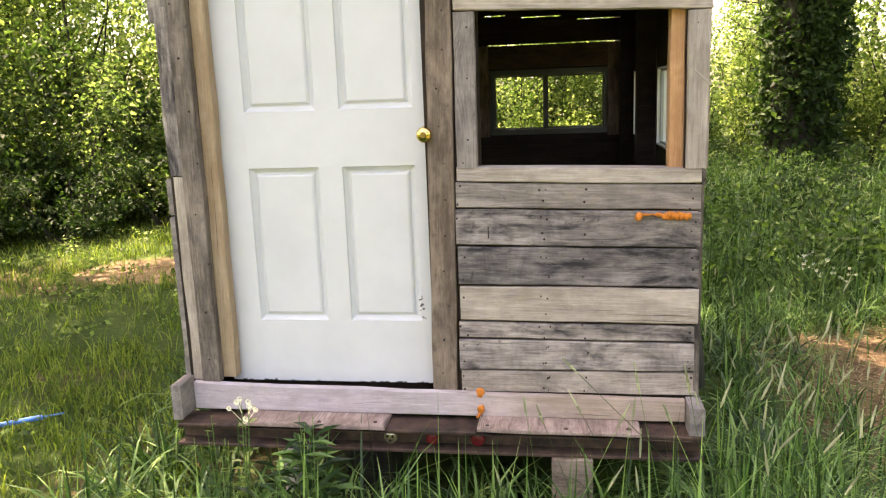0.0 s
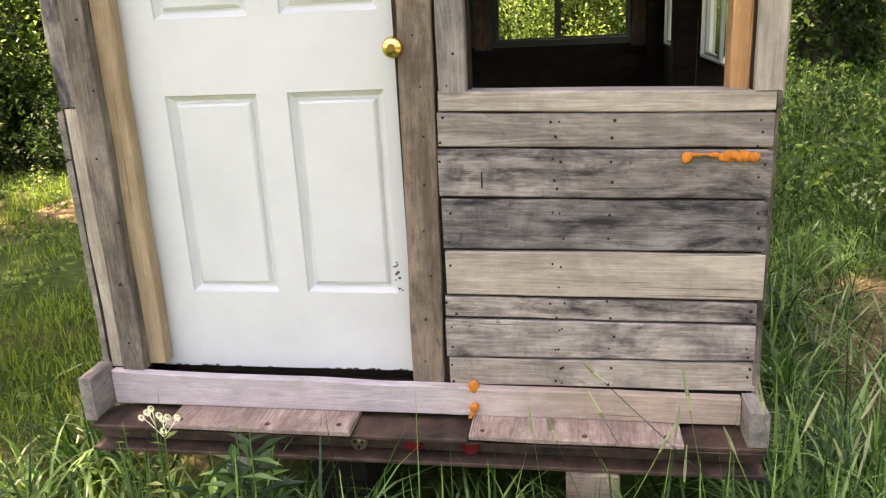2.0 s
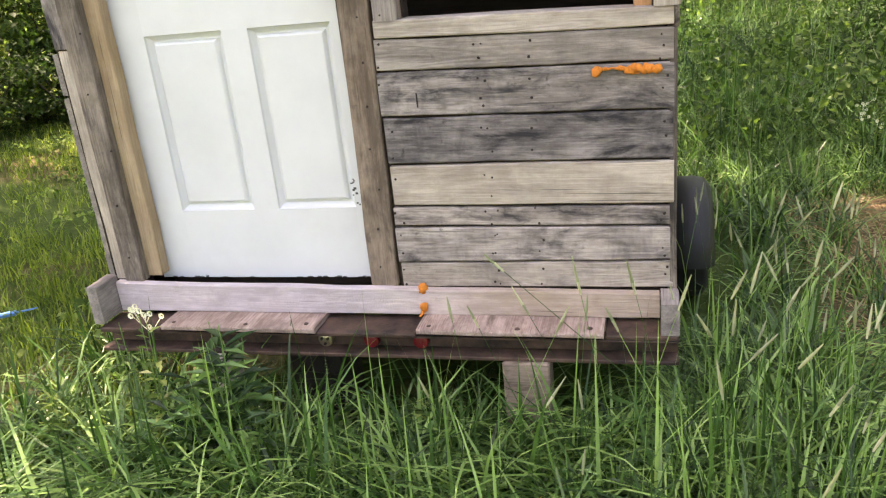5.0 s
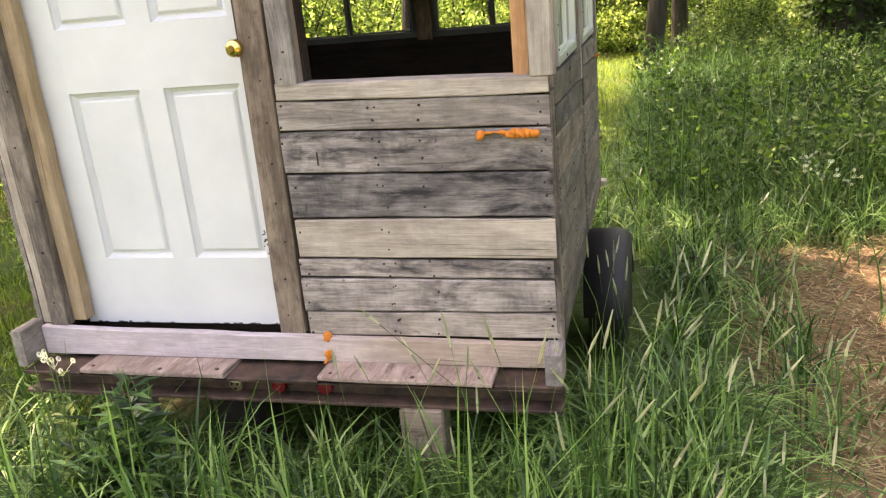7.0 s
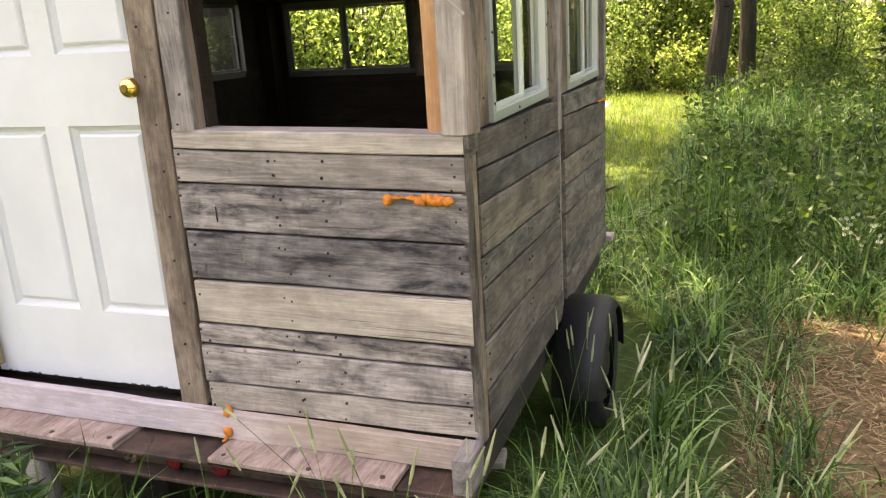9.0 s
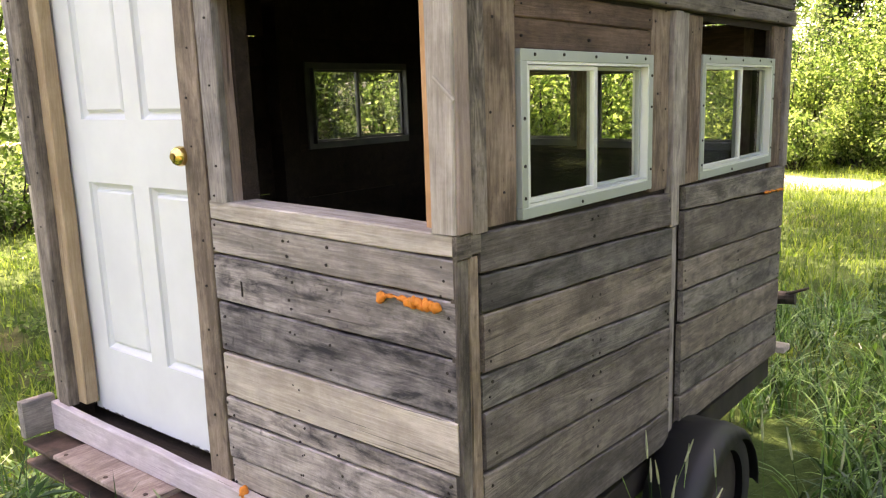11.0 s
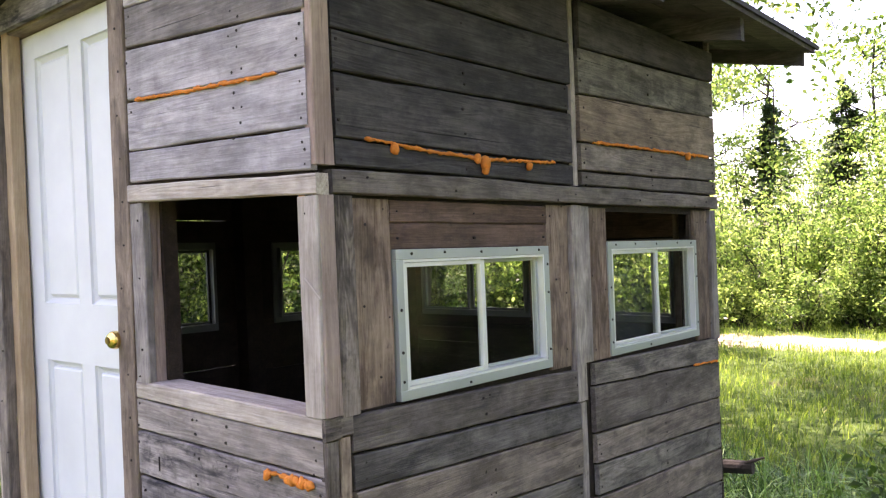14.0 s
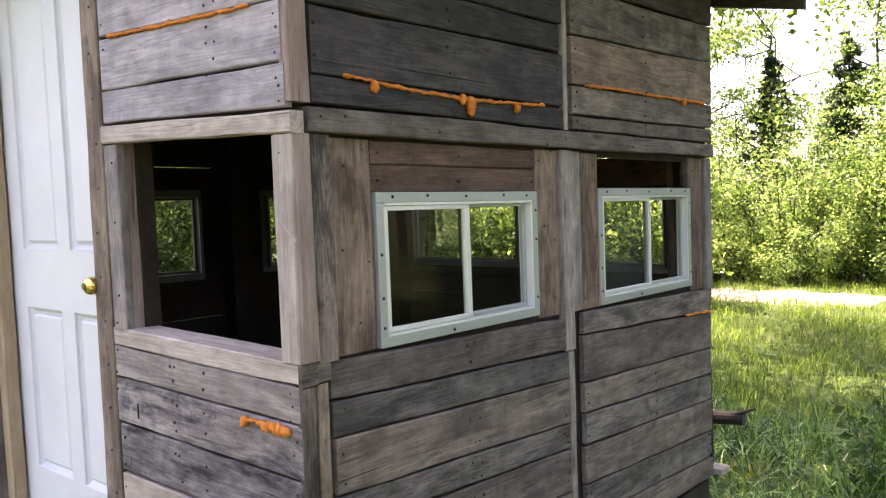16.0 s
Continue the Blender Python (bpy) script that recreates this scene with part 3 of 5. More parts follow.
plank(side_wall, "side_h", (-0.014, 0.262, 1.690), 0.75, 0.070, 0.070, 0, 0, 0.018, W_UMBER)
plank(side_wall, "side_h", (-0.010, 0.262, 1.762), 0.75, 0.058, 0.058, 0, 0, 0.018, W_UMBER)
upright(side_wall, "side_v", 0.000, 0.040, 0.47, 1.245, 0.004, W_BARKY, 0.02)
upright(side_wall, "side_v", 0.045, 0.084, 0.455, 1.245, 0.000, W_TAN, 0.02)
plank(side_wall, "side_h", (0.009, -0.004, 1.249), 0.046, 0.054, 0.054, 0, 0, 0.012, W_BARKY)
plank(side_wall, "side_h", (0.004, 0.045, 1.252), 0.045, 0.046, 0.045, 0, 0, 0.02, W_SIDE)
upright(side_wall, "side_v", 1.176, 1.214, 0.42, 1.155, -0.002, W_GREY, 0.02)
upright(side_wall, "side_v", 0.002, 0.064, 1.890, 2.54, 0.006, W_PINK, 0.03)
upright(side_wall, "side_v", 1.182, 1.205, 1.895, 2.54, 0.003, W_GREY, 0.02)

# brown boards framing the rear window on the inside
for x0, z0, ln, wd in ((-0.965, 1.722, 0.86, 0.135), (-1.84, 1.735, 0.84, 0.125)):
    plank(back_wall, "front_h", (x0, B - 0.020, z0), ln, wd, wd, 0, 0, 0.018, W_UMBER)
for x0, x1 in ((-0.195, -0.105), (-1.02, -0.925)):
    upright(back_wall, "front_v", x0, x1, 1.30, 1.86, B - 0.022, W_BROWN, 0.018)

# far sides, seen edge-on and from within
boards(back_wall, "front_h", L, R, B + 0.034, [(0.44 + 0.15 * i, 0.44 + 0.15 * i) for i in range(7)], [W_INNER_SHADE], gap=0.003)
for z0, z1 in ((0.44, 0.60), (0.60, 0.76), (0.76, 0.9), (0.9, 1.05), (1.05, 1.156), (1.166, 1.30)):
    plank(left_wall, "left_h", (L - 0.02, B, z0), B - F, z1 - z0, z1 - z0, 0, 0, 0.02, W_GREY)
for z0, z1 in ((1.87, 2.02), (2.02, 2.2), (2.2, 2.38), (2.38, 2.54)):
    plank(left_wall, "left_h", (L - 0.02, B, z0), B - F, z1 - z0, z1 - z0, 0, 0, 0.02, W_GREY)


def nail_rows(levels, columns, face_jitter=0.004):
    out = []
    for (l0, r0), (l1, r1), in zip(levels, levels[1:]):
        for f, a, pair in columns:
            lo, hi = l0 + (r0 - l0) * f, l1 + (r1 - l1) * f
            h = hi - lo
            for k in ((0.25, 0.72) if pair == 2 else (0.2, 0.5, 0.8)):
                if rng.random() < 0.93:
                    out.append((a + rng.normal(0, 0.007), lo + h * k + rng.normal(0, 0.006)))
    return out


nails(front_wall, "front", -0.002, nail_rows([(0.486, 0.484), (0.573, 0.577), (0.696, 0.686), (0.762, 0.753), (0.896, 0.888), (1.043, 1.027), (1.178, 1.160), (1.274, 1.251)],
                                             [(0.02, -0.838, 2), (0.34, -0.545, 2), (0.36, -0.53, 2), (0.6, -0.40, 2), (0.97, -0.028, 3)]))
nails(front_wall, "front", -0.002, nail_rows([(1.912, 1.878), (2.006, 1.981), (2.154, 2.118), (2.311, 2.252), (2.43, 2.385)], [(0.02, -0.815, 2), (0.62, -0.30, 3), (0.66, -0.275, 3), (0.97, -0.03, 3)]))
nails(side_wall, "side", 0.002, nail_rows([(0.460, 0.412), (0.585, 0.537), (0.730, 0.679), (0.881, 0.828), (0.969, 0.914), (1.112, 1.066), (1.200, 1.160), (1.297, 1.275)],
                                          [(0.03, 0.12, 2), (0.5, 0.62, 2), (0.53, 0.66, 2), (0.97, 1.145, 3)]))
nails(side_wall, "side", 0.002, nail_rows([(0.431, 0.405), (0.552, 0.497), (0.674, 0.616), (0.812, 0.757), (0.925, 0.872), (1.033, 0.988), (1.198, 1.155), (1.280, 1.258)],
                                          [(0.02, 1.285, 2), (0.5, 1.83, 2), (0.97, 2.365, 3)]))
nails(side_wall, "side", 0.003, nail_rows([(1.892, 1.892), (1.962, 1.964), (2.118, 2.140), (2.220, 2.231), (2.365, 2.375)], [(0.02, 0.09, 2), (0.45, 0.58, 2), (0.97, 1.145, 2)]))
nails(side_wall, "side", 0.005, nail_rows([(1.895, 1.900), (1.945, 1.965), (2.046, 2.070), (2.212, 2.254), (2.371, 2.413)], [(0.02, 1.25, 2), (0.45, 1.78, 2), (0.97, 2.41, 2)]))

nails(front_wall, "front", -0.006, [(-0.914 + 0.0165 * (z - 0.5) + rng.normal(0, 0.014), z) for z in np.arange(0.56, 2.5, 0.13)] + [(-0.806 + rng.normal(0, 0.012), z) for z in (1.34, 1.42, 1.63, 1.80)]
      + [(-0.025 + rng.normal(0, 0.014), z) for z in (1.36, 1.48, 1.70, 1.78)] + [(x, 1.874 - 0.03 * (x + 0.84)) for x in (-0.825, -0.818, -0.09, -0.07, -0.035)], 0.0042)
nails(front_wall, "front", -0.012, [(-1.845 + rng.normal(0, 0.016), z) for z in np.arange(0.6, 2.5, 0.19)], 0.005)
nails(side_wall, "side", -0.009, [(y + rng.normal(0, 0.012), z + rng.normal(0, 0.02)) for y in (0.15, 0.24, 1.03, 1.12, 1.30, 1.39, 2.23, 2.33) for z in (1.34, 1.55, 1.78)]
      + [(y, z) for y in (0.29, 0.62, 0.99) for z in (1.72, 1.79)], 0.0042)
nails(side_wall, "side", 0.014, [(y + rng.normal(0, 0.02), 1.86 + rng.normal(0, 0.01)) for y in (0.09, 0.14, 0.52, 1.10, 1.18, 1.66, 2.2, 2.33)], 0.0042)

# roof: low gable, eaves standing out past the walls
def hang(name, bm, mat, label=""):
    ob = part(name, bm, mat, shed, label)
    ob.matrix_parent_inverse = base_inv
    return ob


RIDGE, SLOPE, EAVE = -0.965, 0.20, 0.335


def slope_box(bm, x0, x1, y0, y1, thick, lift=0.0):
    """A slab under the roof's pitch between two x, on either half."""
    def top(x):
        return 2.585 + SLOPE * (EAVE - abs(x - RIDGE) - RIDGE) + lift
    vs = []
    for y in (y0, y1):
        for x, dz in ((x0, 0), (x1, 0), (x1, -thick), (x0, -thick)):
            vs.append(bm.verts.new((x, y, top(x) + dz)))
    for f in ((0, 1, 2, 3), (7, 6, 5, 4), (0, 4, 5, 1), (1, 5, 6, 2), (2, 6, 7, 3), (3, 7, 4, 0)):
        bm.faces.new([vs[i] for i in f])


bm = bmesh.new()
slope_box(bm, RIDGE, EAVE, -0.28, 2.95, 0.02, 0.02)
slope_box(bm, 2 * RIDGE - EAVE, RIDGE, -0.28, 2.95, 0.02, 0.02)
bmesh.ops.recalc_face_normals(bm, faces=bm.faces)
roof = hang("roof", bm, SHINGLE, "dark low-pitched roof with wide eaves")
for k in range(9):
    x0 = RIDGE + (EAVE - RIDGE - 0.01) * k / 9
    for side in (0, 1):
        bm = bmesh.new()
        a, b2 = x0 + 0.002, x0 + (EAVE - RIDGE - 0.01) / 9 - 0.002
        if side:
            a, b2 = 2 * RIDGE - b2, 2 * RIDGE - a
        slope_box(bm, a, b2, -0.26 + rng.uniform(-0.01, 0.01), 2.93 + rng.uniform(-0.01, 0.01), 0.018, -0.002)
        bmesh.ops.recalc_face_normals(bm, faces=bm.faces)
        ob = part("roof_board", bm, ROOF_UNDER, roof)
for y0 in (-0.20, 0.55, 1.3, 2.05, 2.86):
    for a, b2 in ((RIDGE + 0.01, 0.28), (2 * RIDGE - 0.28, RIDGE - 0.01)):
        bm = bmesh.new()
        slope_box(bm, a, b2, y0, y0 + 0.04, 0.065 if y0 > 2.5 or y0 < 0 else 0.09, -0.021)
        bmesh.ops.recalc_face_normals(bm, faces=bm.faces)
        part("rafter", bm, ROOF_UNDER, roof)
# gable triangles close the ends above the boards
for y0 in (0.0, B):
    bm = bmesh.new()
    vs = [bm.verts.new((x, y, z)) for y in (y0, y0 + 0.02) for x, z in ((-1.93, 2.54), (0.0, 2.54), (0.0, 2.59), (RIDGE, 2.78), (-1.93, 2.59))]
    bm.faces.new(vs[:5])
    bm.faces.new(vs[5:][::-1])
    for i in range(5):
        bm.faces.new((vs[i], vs[i + 5], vs[(i + 1) % 5 + 5], vs[(i + 1) % 5]))
    bmesh.ops.recalc_face_normals(bm, faces=bm.faces)
    part("gable", bm, W_DARK, roof)

# door
door = hang("door", box(bmesh.new(), -1.792, -1.009, 0.084, 0.105, 0.490, 2.530), DOOR_WHITE, "white four-panel door with scuffed paint")
for x0, x1, z0, z1 in ((-1.795, -1.660, 0.486, 2.53), (-1.015, -0.966, 0.486, 2.53), (-1.383, -1.292, 0.735, 1.328), (-1.383, -1.292, 1.537, 2.44),
                       (-1.660, -1.015, 0.486, 0.735), (-1.660, -1.015, 1.328, 1.537), (-1.660, -1.015, 2.44, 2.53)):
    part("stile" if z1 - z0 > x1 - x0 else "rail", box(bmesh.new(), x0, x1, 0.060, 0.0835, z0, z1), DOOR_WHITE, door)
for x0, x1 in ((-1.660, -1.383), (-1.292, -1.015)):
    for z0, z1 in ((0.735, 1.328), (1.537, 2.44)):
        # moulded edge, groove and raised field as nested rings
        verts, faces = [], []
        for inset, depth in ((0.0, 0.060), (0.003, 0.069), (0.010, 0.0755), (0.017, 0.0825), (0.023, 0.0825), (0.027, 0.072), (0.033, 0.0672)):
            verts += [(x0 + inset, depth, z0 + inset), (x1 - inset, depth, z0 + inset), (x1 - inset, depth, z1 - inset), (x0 + inset, depth, z1 - inset)]
        for r in range(6):
            for i in range(4):
                a, b2 = r * 4 + i, r * 4 + (i + 1) % 4
                faces.append((a, b2, b2 + 4, a + 4))
        faces.append((24, 25, 26, 27))
        mesh_part("panel", verts, faces, DOOR_WHITE, door)
turning = [(0.0935, 0.034), (0.085, 0.033), (0.080, 0.028), (0.077, 0.015), (0.024, 0.013), (0.017, 0.019), (0.006, 0.0265), (-0.008, 0.0285), (-0.019, 0.0265), (-0.027, 0.021), (-0.0265, 0.0165), (-0.031, 0.0145), (-0.032, 0.002)]
n = len(turning)
verts = [(-0.966 + r * math.cos(2 * math.pi * i / 28), y, 1.436 + r * math.sin(2 * math.pi * i / 28)) for i in range(28) for y, r in turning]
faces = [(i * n + k, ((i + 1) % 28) * n + k, ((i + 1) % 28) * n + k + 1, i * n + k + 1) for i in range(28) for k in range(n - 1)]
bm = bmesh.new()
vs = [bm.verts.new(p) for p in verts]
for f in faces:
    bm.faces.new([vs[k] for k in f]).smooth = True
knob = part("door_knob", bm, BRASS, door, "round polished brass door knob")
bm = bmesh.new()
tube(bm, (-0.966, -0.0330, 1.436), (-0.966, -0.0365, 1.436), 0.011, 0.010, 16)
part("keyhole", bm, BRASS_DARK, knob)
bm = bmesh.new()
for _ in range(11):
    x, z, s = -1.009 + rng.uniform(-0.012, 0.012), rng.uniform(0.74, 0.84), rng.uniform(0.002, 0.005)
    box(bm, x - s, x + s, 0.0590, 0.0602, z - s * 0.8, z + s * 0.8)
for _ in range(20):
    x, s = rng.uniform(-1.76, -0.98), rng.uniform(0.003, 0.012)
    box(bm, x - s, x + s, 0.0590, 0.0602, 0.486, 0.487 + rng.uniform(0.001, 0.005))
tagged(part("paint_chips", bm, DOOR_CHIP, door, "small dark chips in the paint"), kind="stuff")
for o in (door, *door.children_recursive):
    o.data.transform(Matrix.Translation((0.009, 0, 0.006) if o.name.startswith(("door_knob", "keyhole")) else (0.003, 0.027, 0.001)))


# added board that hides the lit floor behind the gap under the door
hang("threshold", box(bmesh.new(), -1.79, -0.95, 0.145, 0.180, 0.44, 0.53), W_INNER_SHADE, "dark board added to black out the gap under the door")


# windows
def slider(name, w, h, label, screened="", flange=ALU, bright=ALU_BRIGHT):
    """A two-pane sliding aluminium window, local x along its width, outward -y, origin at its lower corner."""
    win = empty(name, parent=shed)
    win.matrix_parent_inverse = base_inv
    tagged(win, label)
    f = 0.027
    bm = bmesh.new()
    for x0, x1, z0, z1 in ((0, w, 0, f), (0, w, h - f, h), (0, f, f, h - f), (w - f, w, f, h - f)):
        box(bm, x0, x1, -0.006, 0.020, z0, z1, 0.0015)
    part("window_frame", bm, flange, win, "aluminium flange")
    bm = bmesh.new()
    for x0, x1, z0, z1 in ((f, w - f, f, f + 0.007), (f, w - f, h - f - 0.007, h - f), (f, f + 0.007, f, h - f), (w - f - 0.007, w - f, f, h - f)):
        box(bm, x0, x1, -0.004, 0.045, z0, z1)
    part("track", bm, bright, win)
    mid = w * 0.53
    bm = bmesh.new()
    for x0, x1, z0, z1 in ((f + 0.008, f + 0.020, f + 0.008, h - f - 0.008), (mid - 0.02, mid, f + 0.008, h - f - 0.008), (f + 0.008, mid, f + 0.008, f + 0.02), (f + 0.008, mid, h - f - 0.02, h - f - 0.008)):
        box(bm, x0, x1, 0.000, 0.014, z0, z1, 0.0015)
    part("sash", bm, bright, win)
    bm = bmesh.new()
    for x0, x1, z0, z1 in ((mid - 0.004, mid + 0.012, f + 0.008, h - f - 0.008), (w - f - 0.022, w - f - 0.008, f + 0.008, h - f - 0.008), (mid, w - f - 0.01, f + 0.008, f + 0.018), (mid, w - f - 0.01, h - f - 0.018, h - f - 0.008)):
        box(bm, x0, x1, 0.018, 0.032, z0, z1, 0.0015)
    part("sash", bm, flange, win)
    for x0, x1, y in ((f + 0.016, mid - 0.012, 0.007), (mid + 0.004, w - f - 0.014, 0.025)):
        pane = mesh_part("pane", [(x0, y, f + 0.014), (x1, y, f + 0.014), (x1, y, h - f - 0.014), (x0, y, h - f - 0.014)], [(0, 1, 2, 3)], GLASS, win, "clear window glass")
        pane.visible_shadow = False
    if screened:
        x0, x1 = (f + 0.01, mid) if screened == "first" else (mid, w - f - 0.01)
        mesh_part("insect_screen", [(x0, 0.040, f + 0.01), (x1, 0.040, f + 0.01), (x1, 0.040, h - f - 0.01), (x0, 0.040, h - f - 0.01)], [(0, 1, 2, 3)], SCREEN, win, "fine dark insect screen")
    bm = bmesh.new()
    for x, z in ((0.06, h - 0.012), (w * 0.5, h - 0.012), (w - 0.06, h - 0.012), (0.012, 0.05), (0.012, h * 0.6), (w - 0.012, 0.06), (w - 0.012, h * 0.62), (w * 0.4, 0.012), (w * 0.27, h - 0.010), (w * 0.75, h - 0.010), (0.012, h * 0.32), (w - 0.012, h * 0.85)):
        tube(bm, (x, -0.005, z), (x, -0.0085, z), 0.0046, 0.0038, 8)
    tagged(part("screw_heads", bm, NAIL, win), kind="stuff")
    return win


BASIS_SIDE = Matrix(((0, -1, 0, 0), (1, 0, 0, 0), (0, 0, 1, 0), (0, 0, 0, 1)))
BASIS_LEFT = Matrix(((0, 1, 0, 0), (-1, 0, 0, 0), (0, 0, 1, 0), (0, 0, 0, 1)))
BASIS_BACK = Matrix(((-1, 0, 0, 0), (0, -1, 0, 0), (0, 0, 1, 0), (0, 0, 0, 1)))
ALU_LABEL = "two-pane sliding window in pale green aluminium frame"
w = slider("window", 0.732, 0.392, ALU_LABEL)
w.matrix_basis = Matrix.Translation((-0.006, 0.270, 1.299)) @ BASIS_SIDE
w = slider("window", 0.800, 0.415, ALU_LABEL, "first")
w.matrix_basis = Matrix.Translation((-0.008, 1.406, 1.286)) @ BASIS_SIDE
# left and rear frames carry the interior's shade in their metal colour
w = slider("window", 0.75, 0.42, "screened sliding window seen across the dark interior", "first", ALU_SHADED, ALU_SHADED)
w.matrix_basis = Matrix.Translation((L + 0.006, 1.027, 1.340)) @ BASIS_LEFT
w = slider("window", 0.745, 0.41, "sliding window seen across the dark interior", "", ALU_SHADED, ALU_SHADED)
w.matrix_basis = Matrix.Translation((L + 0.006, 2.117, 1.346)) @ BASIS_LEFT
w = slider("window", 0.755, 0.40, "sliding window in the rear wall", "", ALU_SHADED, ALU_SHADED)
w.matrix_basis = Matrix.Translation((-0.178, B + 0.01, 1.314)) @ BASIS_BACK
w = slider("window", 0.795, 0.405, "sliding window in the rear wall", "", ALU_SHADED, ALU_SHADED)
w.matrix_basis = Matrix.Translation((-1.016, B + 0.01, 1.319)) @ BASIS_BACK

# foam
foam_bead(front_wall, [(-0.215, -0.008, 1.148), (-0.13, -0.010, 1.150), (-0.045, -0.008, 1.147)], 0.0095,
          [((-0.212 + rng.normal(0, 0.006), -0.011, 1.144 + rng.normal(0, 0.004)), rng.uniform(0.008, 0.012)) for _ in range(5)]
          + [((x, -0.012 + rng.normal(0, 0.003), 1.145 + rng.normal(0, 0.005)), rng.uniform(0.007, 0.012)) for x in np.arange(-0.13, -0.04, 0.0065)])
foam_bead(front_wall, [(-0.79, -0.012, 0.505), (-0.785, -0.02, 0.49), (-0.795, -0.03, 0.478)], 0.011, [((-0.782, -0.022, 0.490), 0.017)])
foam_bead(front_wall, [(-0.778, -0.038, 0.440), (-0.788, -0.042, 0.415), (-0.795, -0.055, 0.405)], 0.009, [((-0.780, -0.042, 0.435), 0.014)])
foam_bead(front_wall, [(-0.765, -0.006, 2.150), (-0.45, -0.006, 2.134), (-0.116, -0.006, 2.120)], 0.0075)
foam_bead(side_wall, [(0.006, 0.175, 1.966), (0.008, 0.45, 1.950), (0.008, 0.66, 1.948), (0.007, 1.05, 1.961)], 0.0075,
          [((0.010, 0.27, 1.948), 0.014), ((0.014, 0.655, 1.935), 0.018), ((0.012, 0.62, 1.946), 0.013), ((0.012, 0.89, 1.940), 0.012), ((0.013, 0.657, 1.918), 0.014)])
foam_bead(side_wall, [(0.008, 1.31, 2.050), (0.008, 1.8, 2.060), (0.007, 2.34, 2.068)], 0.0085, [((0.012, 2.12, 2.055), 0.013)])
foam_bead(side_wall, [(0.006, 2.12, 1.168), (0.006, 2.37, 1.157)], 0.007)

# ---- trailer under the shed ----
trailer = tagged(empty("trailer", (-0.95, 1.2, 0.3)), "old flat trailer with rust-brown steel frame", "trailer")
tr_inv = Matrix.Translation((0.95, -1.2, -0.3))


def bolt_on(name, bm, mat, label=""):
    ob = part(name, bm, mat, trailer, label)
    ob.matrix_parent_inverse = tr_inv
    return ob


channel = bolt_on("end_channel", box(bmesh.new(), -1.948, 0.006, -0.075, -0.065, 0.3105, 0.3655, 0.002), RUST, "rusty brown steel channel across the end")
part("flange", box(bmesh.new(), -1.948, 0.006, -0.138, -0.065, 0.298, 0.310, 0.002), RUST, channel)
part("flange", box(bmesh.new(), -1.948, 0.006, -0.130, -0.065, 0.366, 0.372, 0.002), RUST, channel)
for x0, x1 in ((-1.90, -1.84), (-0.10, -0.04)):
    bolt_on("chassis_rail", box(bmesh.new(), x0, x1, -0.05, 2.45, 0.27, 0.365, 0.003), STEEL_DARK, "dark steel chassis rail")
for y0 in (0.5, 1.1, 1.7, 2.38):
    bolt_on("cross_member", box(bmesh.new(), -1.84, -0.10, y0, y0 + 0.06, 0.30, 0.40, 0.003), STEEL_DARK, "dark steel cross member")
for x0, x1, y0, lift in ((-1.94, -1.70, -0.140, 0.373), (-1.125, -0.79, -0.142, 0.373), (-0.205, 0.004, -0.130, 0.373)):
    bm = bmesh.new()
    box(bm, x0, x1, y0, 0.0, lift, lift + 0.014, 0.003)
    bolt_on("deck_edge", bm, RUST, "flaking red-brown deck edge")
for x0, x1, mat in ((-1.69, -1.128, W_PLY), (-0.785, -0.21, W_PLY)):
    ob = plank(trailer, "front_h", (x0, -0.148, 0.386), x1 - x0, 0.018, 0.018, 0, -0.002, 0.146, mat, "plywood_sheet", "worn peeling plywood strip")
    ob.matrix_parent_inverse = tr_inv
    bm = bmesh.new()
    for px, py in ((0.035, -0.118), (x1 - x0 - 0.04, -0.112), ((x1 - x0) * 0.55, -0.125)):
        tube(bm, (px, 0.148 + py, 0.016), (px, 0.148 + py, 0.0195), 0.0085, 0.007, 10)
    tagged(part("screw_heads", bm, RUST, ob), kind="stuff")
rail = plank(trailer, "front_h", (-1.912, -0.030, 0.405), 1.865, 0.106, 0.080, 0, -0.004, 0.028, W_LILAC, "toe_rail", "pale lilac-grey lumber along the deck")
rail.matrix_parent_inverse = tr_inv
for x0, x1, z0, z1, y0 in ((-1.956, -1.917, 0.400, 0.535, -0.135), (-0.044, 0.008, 0.388, 0.490, -0.125)):
    ob = plank(trailer, "side_h", (x1, y0, z0), -y0 - 0.008, z1 - z0, z1 - z0, 0, 0, x1 - x0, W_GREY, "end_block", "grey lumber stub closing the rail")
    ob.matrix_parent_inverse = tr_inv
for x, r, mat, lab in ((-1.118, 0.027, CHROME, "tarnished round marker base"), (-0.958, 0.027, RED_LENS, "dark red round reflector"), (-0.79, 0.027, RED_LENS, "dark red round reflector")):
    bm = bmesh.new()
    tube(bm, (x, -0.074, 0.337), (x, -0.094, 0.337), r, r * 0.92, 20)
    ball(bm, (x, -0.092, 0.337), r * 0.8, 2, (1, 0.35, 1))
    rf = bolt_on("marker_light", bm, mat, lab)
    if mat is CHROME:
        for k in range(3):
            a = k * 2.1 + 0.5
            part("socket_hole", tube(bmesh.new(), (x + 0.012 * math.cos(a), -0.098, 0.337 + 0.012 * math.sin(a)), (x + 0.012 * math.cos(a), -0.104, 0.337 + 0.012 * math.sin(a)), 0.005, 0.005, 8), NAIL, rf)
